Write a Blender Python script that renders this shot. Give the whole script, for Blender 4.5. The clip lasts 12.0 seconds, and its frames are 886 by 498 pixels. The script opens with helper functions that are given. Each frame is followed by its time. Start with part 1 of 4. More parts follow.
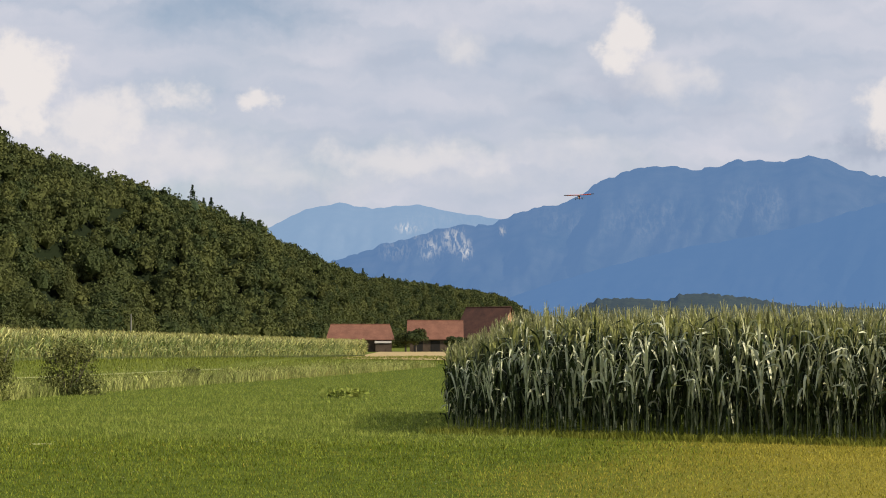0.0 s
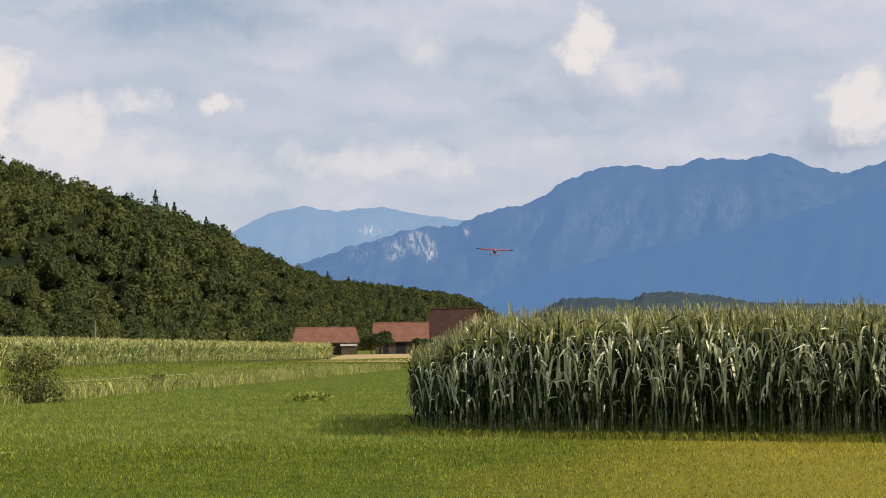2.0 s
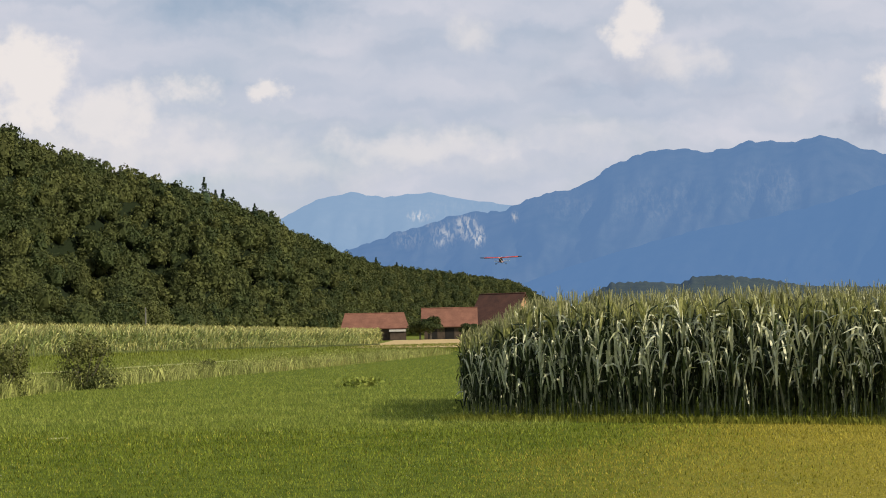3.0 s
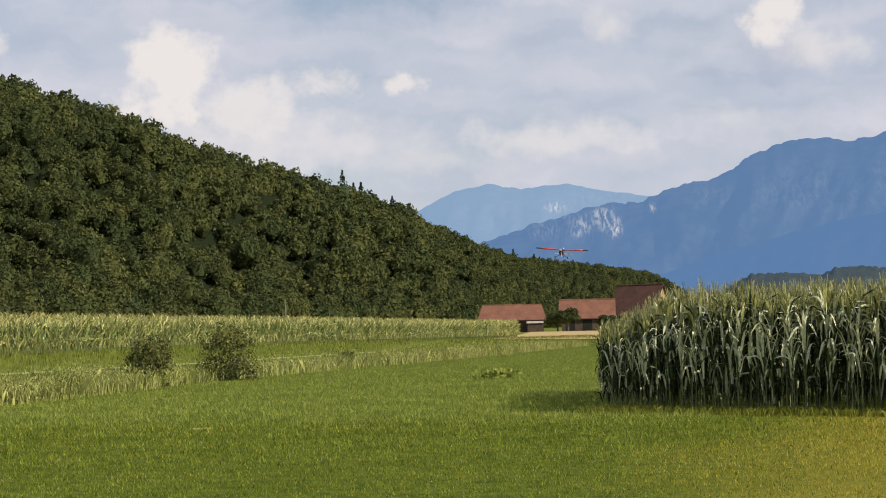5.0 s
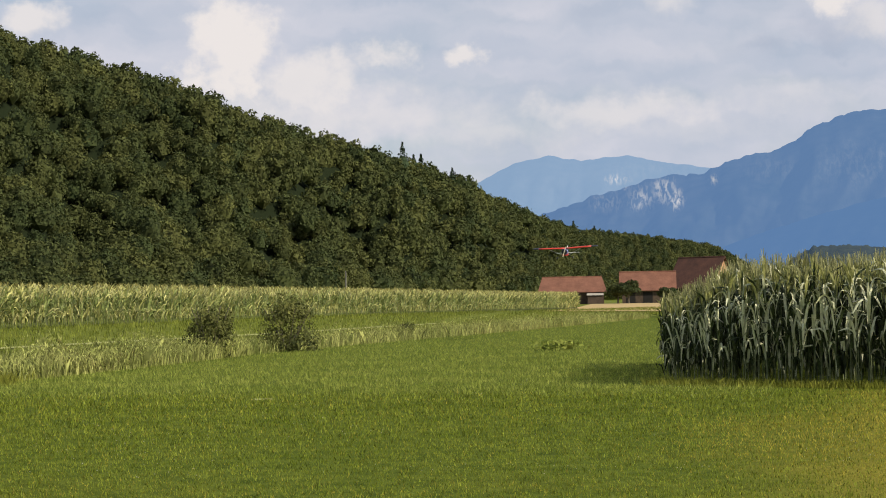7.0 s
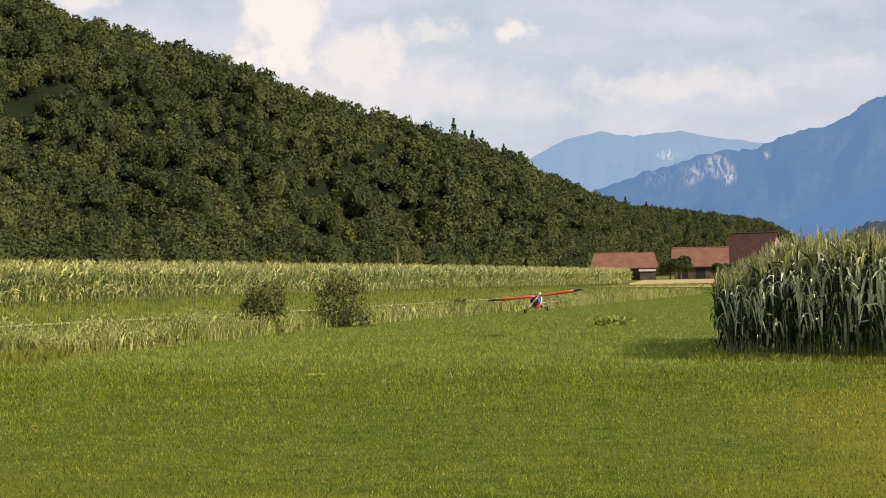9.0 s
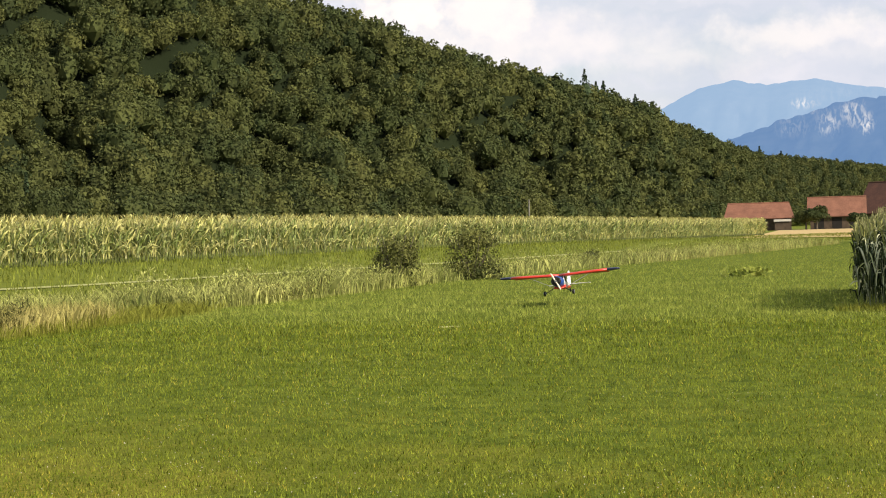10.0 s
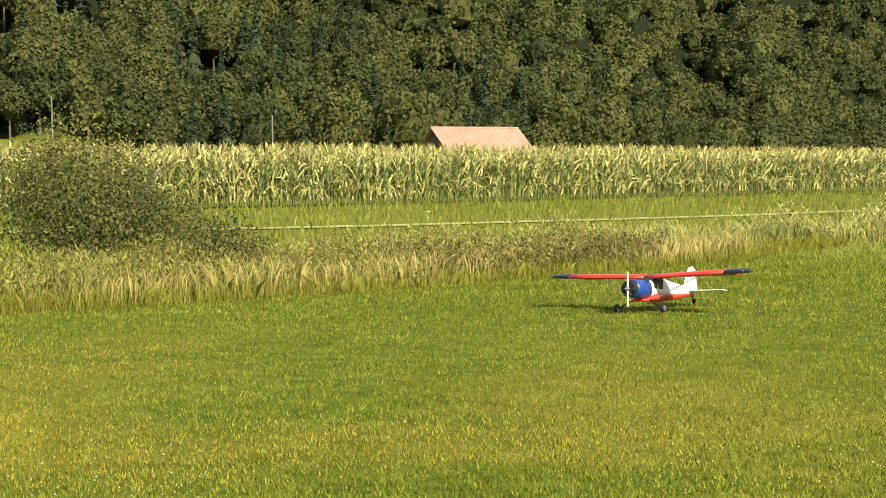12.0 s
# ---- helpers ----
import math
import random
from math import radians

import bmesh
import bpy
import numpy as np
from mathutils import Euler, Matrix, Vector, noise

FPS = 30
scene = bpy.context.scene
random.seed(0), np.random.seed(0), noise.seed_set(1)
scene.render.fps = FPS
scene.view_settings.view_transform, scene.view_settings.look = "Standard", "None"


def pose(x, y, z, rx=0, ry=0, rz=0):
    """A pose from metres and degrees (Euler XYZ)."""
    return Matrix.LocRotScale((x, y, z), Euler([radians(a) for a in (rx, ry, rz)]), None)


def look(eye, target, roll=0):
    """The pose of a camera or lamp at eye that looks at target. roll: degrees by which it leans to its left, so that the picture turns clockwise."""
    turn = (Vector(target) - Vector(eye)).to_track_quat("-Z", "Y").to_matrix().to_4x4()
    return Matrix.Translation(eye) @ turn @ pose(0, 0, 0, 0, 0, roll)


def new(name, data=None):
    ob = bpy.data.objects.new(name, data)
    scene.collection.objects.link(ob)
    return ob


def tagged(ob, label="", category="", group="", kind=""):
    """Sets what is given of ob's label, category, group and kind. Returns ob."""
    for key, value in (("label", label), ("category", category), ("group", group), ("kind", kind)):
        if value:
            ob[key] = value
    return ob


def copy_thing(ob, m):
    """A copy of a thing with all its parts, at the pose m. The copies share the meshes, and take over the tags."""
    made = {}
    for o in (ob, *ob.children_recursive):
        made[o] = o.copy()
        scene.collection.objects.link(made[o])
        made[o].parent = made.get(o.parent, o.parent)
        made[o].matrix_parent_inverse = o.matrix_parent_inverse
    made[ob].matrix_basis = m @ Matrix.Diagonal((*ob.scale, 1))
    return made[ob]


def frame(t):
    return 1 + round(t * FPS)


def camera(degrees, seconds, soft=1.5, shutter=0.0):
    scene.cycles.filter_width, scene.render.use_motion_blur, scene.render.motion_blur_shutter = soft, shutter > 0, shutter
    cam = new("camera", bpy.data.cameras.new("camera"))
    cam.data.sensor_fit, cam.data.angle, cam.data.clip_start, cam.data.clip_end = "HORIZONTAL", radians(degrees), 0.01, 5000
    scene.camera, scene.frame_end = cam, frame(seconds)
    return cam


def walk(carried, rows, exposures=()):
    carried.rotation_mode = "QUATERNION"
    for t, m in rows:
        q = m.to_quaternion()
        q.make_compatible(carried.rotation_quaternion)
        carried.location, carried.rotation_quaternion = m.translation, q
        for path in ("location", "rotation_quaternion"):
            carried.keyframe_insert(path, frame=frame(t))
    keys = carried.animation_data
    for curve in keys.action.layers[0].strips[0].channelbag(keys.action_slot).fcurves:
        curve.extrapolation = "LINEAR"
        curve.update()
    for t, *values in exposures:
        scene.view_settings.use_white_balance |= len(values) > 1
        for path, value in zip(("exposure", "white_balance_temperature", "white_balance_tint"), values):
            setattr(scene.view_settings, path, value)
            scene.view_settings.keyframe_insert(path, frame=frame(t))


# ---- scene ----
cam = camera(29.26, 12.0, 1.0)
# seconds, eye x, y, z, yaw, pitch, roll
ROWS = [
    (0.0, 0.067, -0.205, 1.717, 0.00, 3.22, 0.00),
    (0.5, 0.088, -0.188, 1.715, -0.28, 2.86, 0.10),
    (1.0, 0.105, -0.185, 1.730, -1.34, 2.65, 0.29),
    (1.5, 0.095, -0.203, 1.729, -1.53, 2.92, 0.68),
    (2.0, 0.098, -0.214, 1.723, -1.15, 3.27, 0.83),
    (2.5, 0.085, -0.209, 1.712, -0.67, 3.09, 0.97),
    (3.0, 0.078, -0.208, 1.709, 0.49, 2.80, 1.14),
    (3.5, 0.069, -0.194, 1.711, 1.96, 2.63, 0.98),
    (5.5, 0.047, -0.071, 1.703, 5.77, 2.63, 1.28),
    (6.0, 0.041, -0.058, 1.702, 6.28, 2.57, 1.24),
    (6.5, 0.038, -0.047, 1.695, 6.72, 2.02, 0.96),
    (7.0, 0.026, -0.029, 1.699, 7.14, 1.70, 1.01),
    (9.0, -0.004, 0.058, 1.678, 8.88, 0.93, 1.06),
    (9.5, -0.023, 0.091, 1.669, 10.89, 0.20, 1.45),
    (10.0, -0.056, 0.183, 1.669, 13.32, -0.57, 1.54),
    (10.5, -0.108, 0.249, 1.667, 16.04, -1.16, 1.56),
    (11.0, -0.176, 0.365, 1.673, 21.51, -1.06, 1.26),
    (11.5, -0.214, 0.435, 1.671, 26.73, -1.27, 0.80),
    (12.0, -0.249, 0.422, 1.667, 34.51, -2.46, 0.65),
]
walk(cam, [(t, pose(x, y, z, 90 + pitch, roll, yaw)) for t, x, y, z, yaw, pitch, roll in ROWS],
     [(0.0, 0.0, 6500, 10), (7.0, 0.0, 6500, 10), (9.0, 0.17, 6700, 10), (10.5, 0.54, 6950, 11), (11.0, 0.64, 7100, 11), (12.0, 0.80, 7150, 11)])

# ------------------------------------------------------------ light
SUN_AZ, SUN_EL = 114.0, 32.5      # degrees clockwise from +y, and above the horizon
sun_way = Vector((math.sin(radians(SUN_AZ)) * math.cos(radians(SUN_EL)), math.cos(radians(SUN_AZ)) * math.cos(radians(SUN_EL)), math.sin(radians(SUN_EL))))
sun = new("sun", bpy.data.lights.new("sun", "SUN"))
sun.data.energy, sun.data.angle, sun.data.color = 5.0, radians(0.6), (1.0, 0.9, 0.74)
sun.matrix_world = look(sun_way * 300, (0, 0, 0))
scene.view_settings.exposure = 0.0


def nodes_of(tree):
    """Short forms for adding a node with its inputs, and for wiring."""
    def add(kind, inputs=(), **props):
        n = tree.nodes.new(kind)
        for k, v in props.items():
            setattr(n, k, v)
        for k, v in dict(inputs).items():
            if isinstance(v, bpy.types.NodeSocket):
                tree.links.new(v, n.inputs[k])
            else:
                n.inputs[k].default_value = v
        return n
    return add


# cumulus heads: azimuth to the left, elevation, half width, half height (degrees), brightness
CLOUDS = [
    (14.2, 8.4, 1.5, 1.7, 1.0), (11.8, 7.2, 2.1, 1.3, 0.8), (9.1, 8.2, 1.2, 0.6, 0.75), (6.35, 8.15, 0.75, 0.35, 0.85),
    (-0.6, 9.9, 1.3, 0.6, 0.55), (-6.1, 10.2, 0.9, 1.0, 0.95), (-7.6, 8.8, 1.6, 0.8, 0.6), (-11.2, 7.9, 1.3, 0.9, 0.45),
    (-15.2, 7.7, 1.2, 1.1, 0.9), (1.5, 6.2, 4.5, 0.7, 0.6), (8.5, 6.2, 6.0, 1.1, 0.5), (-4.5, 6.3, 2.5, 0.7, 0.4),
    (20.6, 9.4, 1.0, 0.6, 0.8), (12.0, 6.4, 4.5, 1.5, 0.6), (5.0, 5.6, 5.0, 0.8, 0.45), (-1.5, 5.6, 4.0, 0.6, 0.35), (-20.0, 9.0, 3.0, 2.0, 0.8), (33.0, 17.0, 6.0, 3.0, 0.8), (-35.0, 14.0, 8.0, 3.0, 0.8), (170.0, 25.0, 20.0, 8.0, 0.7), (-120.0, 30.0, 25.0, 9.0, 0.7),
]
BLUE_GAPS = [(6.5, 11.2, 4.0, 1.3, 0.55), (16.0, 12.0, 5.0, 1.6, 0.5), (1.0, 12.5, 4.0, 1.2, 0.5), (26.0, 13.0, 5.0, 2.0, 0.6), (-25.0, 16.0, 8.0, 3.0, 0.6), (90.0, 35.0, 30.0, 12.0, 0.7), (-90.0, 40.0, 40.0, 15.0, 0.7)]
GREY_CLOUDS = [
    (-6.0, 8.5, 1.6, 0.9, 0.6), (-3.6, 8.1, 1.3, 0.5, 0.5), (2.0, 9.6, 2.2, 0.6, 0.35), (-14.3, 6.6, 1.6, 0.7, 0.8), (5.0, 7.2, 4.0, 0.5, 0.3), (-9.5, 7.6, 1.6, 0.6, 0.4), (4.0, 5.2, 3.0, 0.5, 0.35),
]


def make_world():
    world = bpy.data.worlds.new("sky")
    scene.world, world.use_nodes = world, True
    tree = world.node_tree
    tree.nodes.clear()
    add = nodes_of(tree)
    sky = add("ShaderNodeTexSky", sky_type="NISHITA", sun_disc=False, sun_elevation=radians(SUN_EL), sun_rotation=radians(SUN_AZ), altitude=450, air_density=1.0, dust_density=1.5, ozone_density=1.0)
    way = add("ShaderNodeTexCoord").outputs["Generated"]
    xyz = add("ShaderNodeSeparateXYZ", {0: way})
    minus = add("ShaderNodeMath", {0: xyz.outputs["X"], 1: -1.0}, operation="MULTIPLY").outputs[0]
    az = add("ShaderNodeMath", {0: minus, 1: xyz.outputs["Y"]}, operation="ARCTAN2").outputs[0]
    el = add("ShaderNodeMath", {0: xyz.outputs["Z"]}, operation="ARCSINE").outputs[0]
    flat = add("ShaderNodeCombineXYZ", {0: az, 1: el, 2: 0.0}).outputs[0]
    deg = add("ShaderNodeVectorMath", {0: flat, "Scale": 57.2958}, operation="SCALE").outputs[0]
    puff = add("ShaderNodeTexNoise", {"Vector": deg, "Scale": 0.75, "Detail": 7.0, "Roughness": 0.6})
    push = add("ShaderNodeVectorMath", {0: puff.outputs["Color"], 1: (0.5, 0.5, 0.5)}, operation="SUBTRACT").outputs[0]
    push = add("ShaderNodeVectorMath", {0: push, 1: (2.0, 1.5, 0.0)}, operation="MULTIPLY").outputs[0]
    bent = add("ShaderNodeVectorMath", {0: deg, 1: push}, operation="ADD").outputs[0]
    rag = add("ShaderNodeTexNoise", {"Vector": deg, "Scale": 0.8, "Detail": 8.0, "Roughness": 0.58}).outputs["Fac"]
    rag = add("ShaderNodeMath", {0: add("ShaderNodeMath", {0: rag, 1: 0.5}, operation="SUBTRACT").outputs[0], 1: 2.2}, operation="MULTIPLY").outputs[0]

    def heaps(rows, soft):
        heap = None
        for a, e, w, h, b in rows:
            off = add("ShaderNodeVectorMath", {0: bent, 1: (a, e, 0)}, operation="SUBTRACT").outputs[0]
            off = add("ShaderNodeVectorMath", {0: off, 1: (1 / w, 1 / h, 0)}, operation="MULTIPLY").outputs[0]
            far = add("ShaderNodeVectorMath", {0: off}, operation="LENGTH").outputs["Value"]
            far = add("ShaderNodeMath", {0: far, 1: rag}, operation="ADD").outputs[0]
            one = add("ShaderNodeMapRange", {"Value": far, "From Min": 1.3, "From Max": 1.3 - soft / max(b, 0.3), "To Min": 0.0, "To Max": b}, interpolation_type="SMOOTHSTEP").outputs[0]
            heap = one if heap is None else add("ShaderNodeMath", {0: heap, 1: one}, operation="MAXIMUM").outputs[0]
        return heap

    # a broad layer of thin grey cloud with blue gaps
    wide = add("ShaderNodeVectorMath", {0: bent, 1: (0.10, 0.34, 1.0)}, operation="MULTIPLY").outputs[0]
    veil = add("ShaderNodeTexNoise", {"Vector": wide, "Scale": 1.0, "Detail": 3.5, "Roughness": 0.5, "Distortion": 0.3})
    cover = add("ShaderNodeMapRange", {"Value": veil.outputs["Fac"], "From Min": 0.22, "From Max": 0.55, "To Min": 0.35, "To Max": 1.0}, interpolation_type="SMOOTHSTEP").outputs[0]
    # cloud cover is thinned overhead, out of view, to weaken light in the shadows
    overhead = add("ShaderNodeMapRange", {"Value": el, "From Min": radians(16), "From Max": radians(38), "To Min": 1.0, "To Max": 0.25}, interpolation_type="SMOOTHSTEP").outputs[0]
    cover = add("ShaderNodeMath", {0: cover, 1: overhead}, operation="MULTIPLY").outputs[0]
    shade = add("ShaderNodeTexNoise", {"Vector": wide, "Scale": 1.7, "Detail": 3.0, "Roughness": 0.5})
    tone = add("ShaderNodeMapRange", {"Value": shade.outputs["Fac"], "From Min": 0.3, "From Max": 0.7}).outputs[0]

    def blend(fac, a, b):
        mix = add("ShaderNodeMix", {0: fac}, data_type="RGBA")
        for socket, value in ((6, a), (7, b)):
            if isinstance(value, tuple):
                mix.inputs[socket].default_value = value
            else:
                tree.links.new(value, mix.inputs[socket])
        return mix.outputs[2]

    grey = blend(tone, (0.46, 0.52, 0.63, 1), (0.66, 0.66, 0.73, 1))
    blue = add("ShaderNodeVectorMath", {0: sky.outputs[0], "Scale": 0.10}, operation="SCALE").outputs[0]
    mix1 = blend(cover, blue, grey)
    mix1 = blend(heaps(BLUE_GAPS, 1.0), mix1, blue)
    mix1 = blend(heaps(GREY_CLOUDS, 0.9), mix1, (0.40, 0.45, 0.56, 1))
    mix2 = blend(heaps(CLOUDS, 0.75), mix1, (0.84, 0.79, 0.77, 1))
    back = add("ShaderNodeBackground", {"Color": mix2, "Strength": 1.0})
    tree.links.new(back.outputs[0], add("ShaderNodeOutputWorld").inputs[0])


make_world()


# ------------------------------------------------------------ materials
def surface(name, low, high, scale=3.0, rough=0.85, bump=0.3, fine=30.0, vary=0.0, through_light=0.0, metal=0.0, spec=0.3, tint="", span=0.3):
    """A procedural surface: two colours mixed by coarse and fine noise. vary: random change piece by piece. tint: a mesh attribute that shifts the colour."""
    m = bpy.data.materials.new(name)
    m.use_nodes = True
    tree = m.node_tree
    add = nodes_of(tree)
    bsdf = tree.nodes["Principled BSDF"]
    place = add("ShaderNodeNewGeometry")
    big = add("ShaderNodeTexNoise", {"Vector": place.outputs["Position"], "Scale": scale, "Detail": 4.0})
    small = add("ShaderNodeTexNoise", {"Vector": place.outputs["Position"], "Scale": fine, "Detail": 3.0})
    both = add("ShaderNodeMath", {0: big.outputs["Fac"], 1: small.outputs["Fac"]}, operation="ADD").outputs[0]
    fac = add("ShaderNodeMapRange", {"Value": both, "From Min": 1.0 - span, "From Max": 1.0 + span}).outputs[0]
    if tint:
        own = add("ShaderNodeAttribute", attribute_name=tint).outputs["Fac"]
        each = add("ShaderNodeObjectInfo").outputs["Random"]
        own = add("ShaderNodeMath", {0: add("ShaderNodeMath", {0: own, 1: each}, operation="ADD").outputs[0]}, operation="FRACT").outputs[0]
        fac = add("ShaderNodeMath", {0: add("ShaderNodeMath", {0: fac, 1: 0.35}, operation="MULTIPLY").outputs[0], 1: add("ShaderNodeMath", {0: own, 1: 0.65}, operation="MULTIPLY").outputs[0]}, operation="ADD").outputs[0]
    mix = add("ShaderNodeMix", {0: fac}, data_type="RGBA")
    mix.inputs[6].default_value, mix.inputs[7].default_value = (*low, 1), (*high, 1)
    colour = mix.outputs[2]
    if vary:
        island = place.outputs["Random Per Island"]
        gain = add("ShaderNodeMapRange", {"Value": island, "To Min": 1 - vary, "To Max": 1 + vary}).outputs[0]
        hsv = add("ShaderNodeHueSaturation", {"Color": colour, "Value": gain})
        colour = hsv.outputs[0]
    tree.links.new(colour, bsdf.inputs["Base Color"])
    bsdf.inputs["Roughness"].default_value, bsdf.inputs["Metallic"].default_value = rough, metal
    bsdf.inputs["Specular IOR Level"].default_value = spec
    if bump:
        b = add("ShaderNodeBump", {"Height": small.outputs["Fac"], "Strength": bump, "Distance": 0.02})
        tree.links.new(b.outputs[0], bsdf.inputs["Normal"])
    if through_light:
        out = tree.nodes["Material Output"]
        thin = add("ShaderNodeBsdfTranslucent", {"Color": colour})
        both = add("ShaderNodeMixShader", {0: through_light, 1: bsdf.outputs[0], 2: thin.outputs[0]})
        tree.links.new(both.outputs[0], out.inputs["Surface"])
    return m


def painted_haze(name, low, high, haze_glow, amount, scale):
    """Distant land with blue haze painted in: an even emission mixed over the surface."""
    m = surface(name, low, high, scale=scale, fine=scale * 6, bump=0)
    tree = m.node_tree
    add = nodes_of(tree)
    glow = add("ShaderNodeEmission", {"Color": (*haze_glow, 1), "Strength": 1.0})
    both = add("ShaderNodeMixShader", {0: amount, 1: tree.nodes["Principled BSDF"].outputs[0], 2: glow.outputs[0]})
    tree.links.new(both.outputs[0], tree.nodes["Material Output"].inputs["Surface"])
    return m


def bare_rock(m, patches):
    """Pale limestone faces, streaked downwards, at bearings (azimuth, elevation, half width, half height, strength) on a mountain."""
    tree = m.node_tree
    add = nodes_of(tree)
    where = add("ShaderNodeNewGeometry").outputs["Position"]
    xyz = add("ShaderNodeSeparateXYZ", {0: where})
    far = add("ShaderNodeVectorMath", {0: where}, operation="LENGTH").outputs["Value"]
    left = add("ShaderNodeMath", {0: xyz.outputs["X"], 1: -1.0}, operation="MULTIPLY").outputs[0]
    az = add("ShaderNodeMath", {0: left, 1: xyz.outputs["Y"]}, operation="ARCTAN2").outputs[0]
    el = add("ShaderNodeMath", {0: add("ShaderNodeMath", {0: xyz.outputs["Z"], 1: far}, operation="DIVIDE").outputs[0]}, operation="ARCSINE").outputs[0]
    deg = add("ShaderNodeVectorMath", {0: add("ShaderNodeCombineXYZ", {0: az, 1: el}).outputs[0], "Scale": 57.2958}, operation="SCALE").outputs[0]
    streak = add("ShaderNodeTexNoise", {"Vector": add("ShaderNodeVectorMath", {0: deg, 1: (8.0, 3.6, 1.0)}, operation="MULTIPLY").outputs[0], "Scale": 1.0, "Detail": 5.0, "Roughness": 0.7, "Distortion": 0.6}).outputs["Fac"]
    total = None
    for a, e, w, h, b in patches:
        off = add("ShaderNodeVectorMath", {0: deg, 1: (a, e, 0)}, operation="SUBTRACT").outputs[0]
        off = add("ShaderNodeVectorMath", {0: off, 1: (1 / w, 1 / h, 0)}, operation="MULTIPLY").outputs[0]
        d = add("ShaderNodeVectorMath", {0: off}, operation="LENGTH").outputs["Value"]
        one = add("ShaderNodeMapRange", {"Value": d, "From Min": 1.2, "From Max": 0.2, "To Min": 0.0, "To Max": b}).outputs[0]
        total = one if total is None else add("ShaderNodeMath", {0: total, 1: one}, operation="MAXIMUM").outputs[0]
    bare = add("ShaderNodeMapRange", {"Value": streak, "From Min": 0.46, "From Max": 0.60}).outputs[0]
    bare = add("ShaderNodeMath", {0: bare, 1: total}, operation="MULTIPLY").outputs[0]
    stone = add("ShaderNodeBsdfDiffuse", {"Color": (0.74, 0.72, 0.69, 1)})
    # blue haze painted over the pale stone as emission
    haze_glow = add("ShaderNodeEmission", {"Color": (0.20, 0.30, 0.46, 1)})
    rock = add("ShaderNodeMixShader", {0: 0.42, 1: stone.outputs[0], 2: haze_glow.outputs[0]})
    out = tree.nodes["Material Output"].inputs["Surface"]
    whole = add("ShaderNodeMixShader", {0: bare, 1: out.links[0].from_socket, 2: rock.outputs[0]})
    tree.links.new(whole.outputs[0], out)


def ground_material():
    m = surface("grass_ground", (0.045, 0.075, 0.008), (0.15, 0.185, 0.024), scale=3.0, fine=30.0, bump=1.0, rough=0.95, spec=0.05, span=0.26)
    tree = m.node_tree
    add = nodes_of(tree)
    bsdf = tree.nodes["Principled BSDF"]
    colour = bsdf.inputs["Base Color"].links[0].from_socket
    where = add("ShaderNodeNewGeometry").outputs["Position"]
    xyz = add("ShaderNodeSeparateXYZ", {0: where})
    wob = add("ShaderNodeTexNoise", {"Vector": where, "Scale": 0.35, "Detail": 5.0})
    # the dry, short-cut strip before the maize
    lean = add("ShaderNodeMath", {0: xyz.outputs["Y"], 1: 0.165}, operation="MULTIPLY").outputs[0]
    side = add("ShaderNodeMath", {0: xyz.outputs["X"], 1: lean}, operation="SUBTRACT").outputs[0]
    side = add("ShaderNodeMath", {0: side, 1: add("ShaderNodeMath", {0: wob.outputs["Fac"], 1: 5.0}, operation="MULTIPLY").outputs[0]}, operation="ADD").outputs[0]
    dry = add("ShaderNodeMapRange", {"Value": side, "From Min": -0.8, "From Max": 4.2}, interpolation_type="SMOOTHSTEP").outputs[0]
    near = add("ShaderNodeMapRange", {"Value": xyz.outputs["Y"], "From Min": 33.0, "From Max": 29.0}, interpolation_type="SMOOTHSTEP").outputs[0]
    dry = add("ShaderNodeMath", {0: dry, 1: near}, operation="MULTIPLY").outputs[0]
    worn = add("ShaderNodeMapRange", {"Value": add("ShaderNodeTexNoise", {"Vector": where, "Scale": 0.22, "Detail": 4.0, "Roughness": 0.65}).outputs["Fac"], "From Min": 0.46, "From Max": 0.62, "To Max": 0.7}).outputs[0]
    worn = add("ShaderNodeMath", {0: worn, 1: add("ShaderNodeMapRange", {"Value": xyz.outputs["Y"], "From Min": 17.0, "From Max": 9.0}).outputs[0]}, operation="MULTIPLY").outputs[0]
    dry = add("ShaderNodeMath", {0: dry, 1: worn}, operation="MAXIMUM").outputs[0]
    mix = add("ShaderNodeMix", {0: dry}, data_type="RGBA")
    tree.links.new(colour, mix.inputs[6])
    mix.inputs[7].default_value = (0.25, 0.215, 0.035, 1)
    dry_tone = add("ShaderNodeTexNoise", {"Vector": where, "Scale": 20.0, "Detail": 4.0, "Roughness": 0.75}).outputs["Fac"]
    dry_tone = add("ShaderNodeMapRange", {"Value": dry_tone, "From Min": 0.41, "From Max": 0.59}).outputs[0]
    straw = add("ShaderNodeMix", {0: dry_tone}, data_type="RGBA")
    straw.inputs[6].default_value, straw.inputs[7].default_value = (0.15, 0.145, 0.014, 1), (0.36, 0.30, 0.052, 1)
    tree.links.new(straw.outputs[2], mix.inputs[7])
    # rough bank beyond the weedy edge
    y2 = add("ShaderNodeMath", {0: xyz.outputs["Y"], 1: xyz.outputs["Y"]}, operation="MULTIPLY").outputs[0]
    rim = add("ShaderNodeMath", {0: y2, 1: 0.0005, 2: -17.5}, operation="MULTIPLY_ADD").outputs[0]
    rim = add("ShaderNodeMath", {0: xyz.outputs["Y"], 1: 0.06, 2: rim}, operation="MULTIPLY_ADD").outputs[0]
    past = add("ShaderNodeMath", {0: rim, 1: xyz.outputs["X"]}, operation="SUBTRACT").outputs[0]
    past = add("ShaderNodeMapRange", {"Value": past, "From Min": 0.5, "From Max": 3.0}, interpolation_type="SMOOTHSTEP").outputs[0]
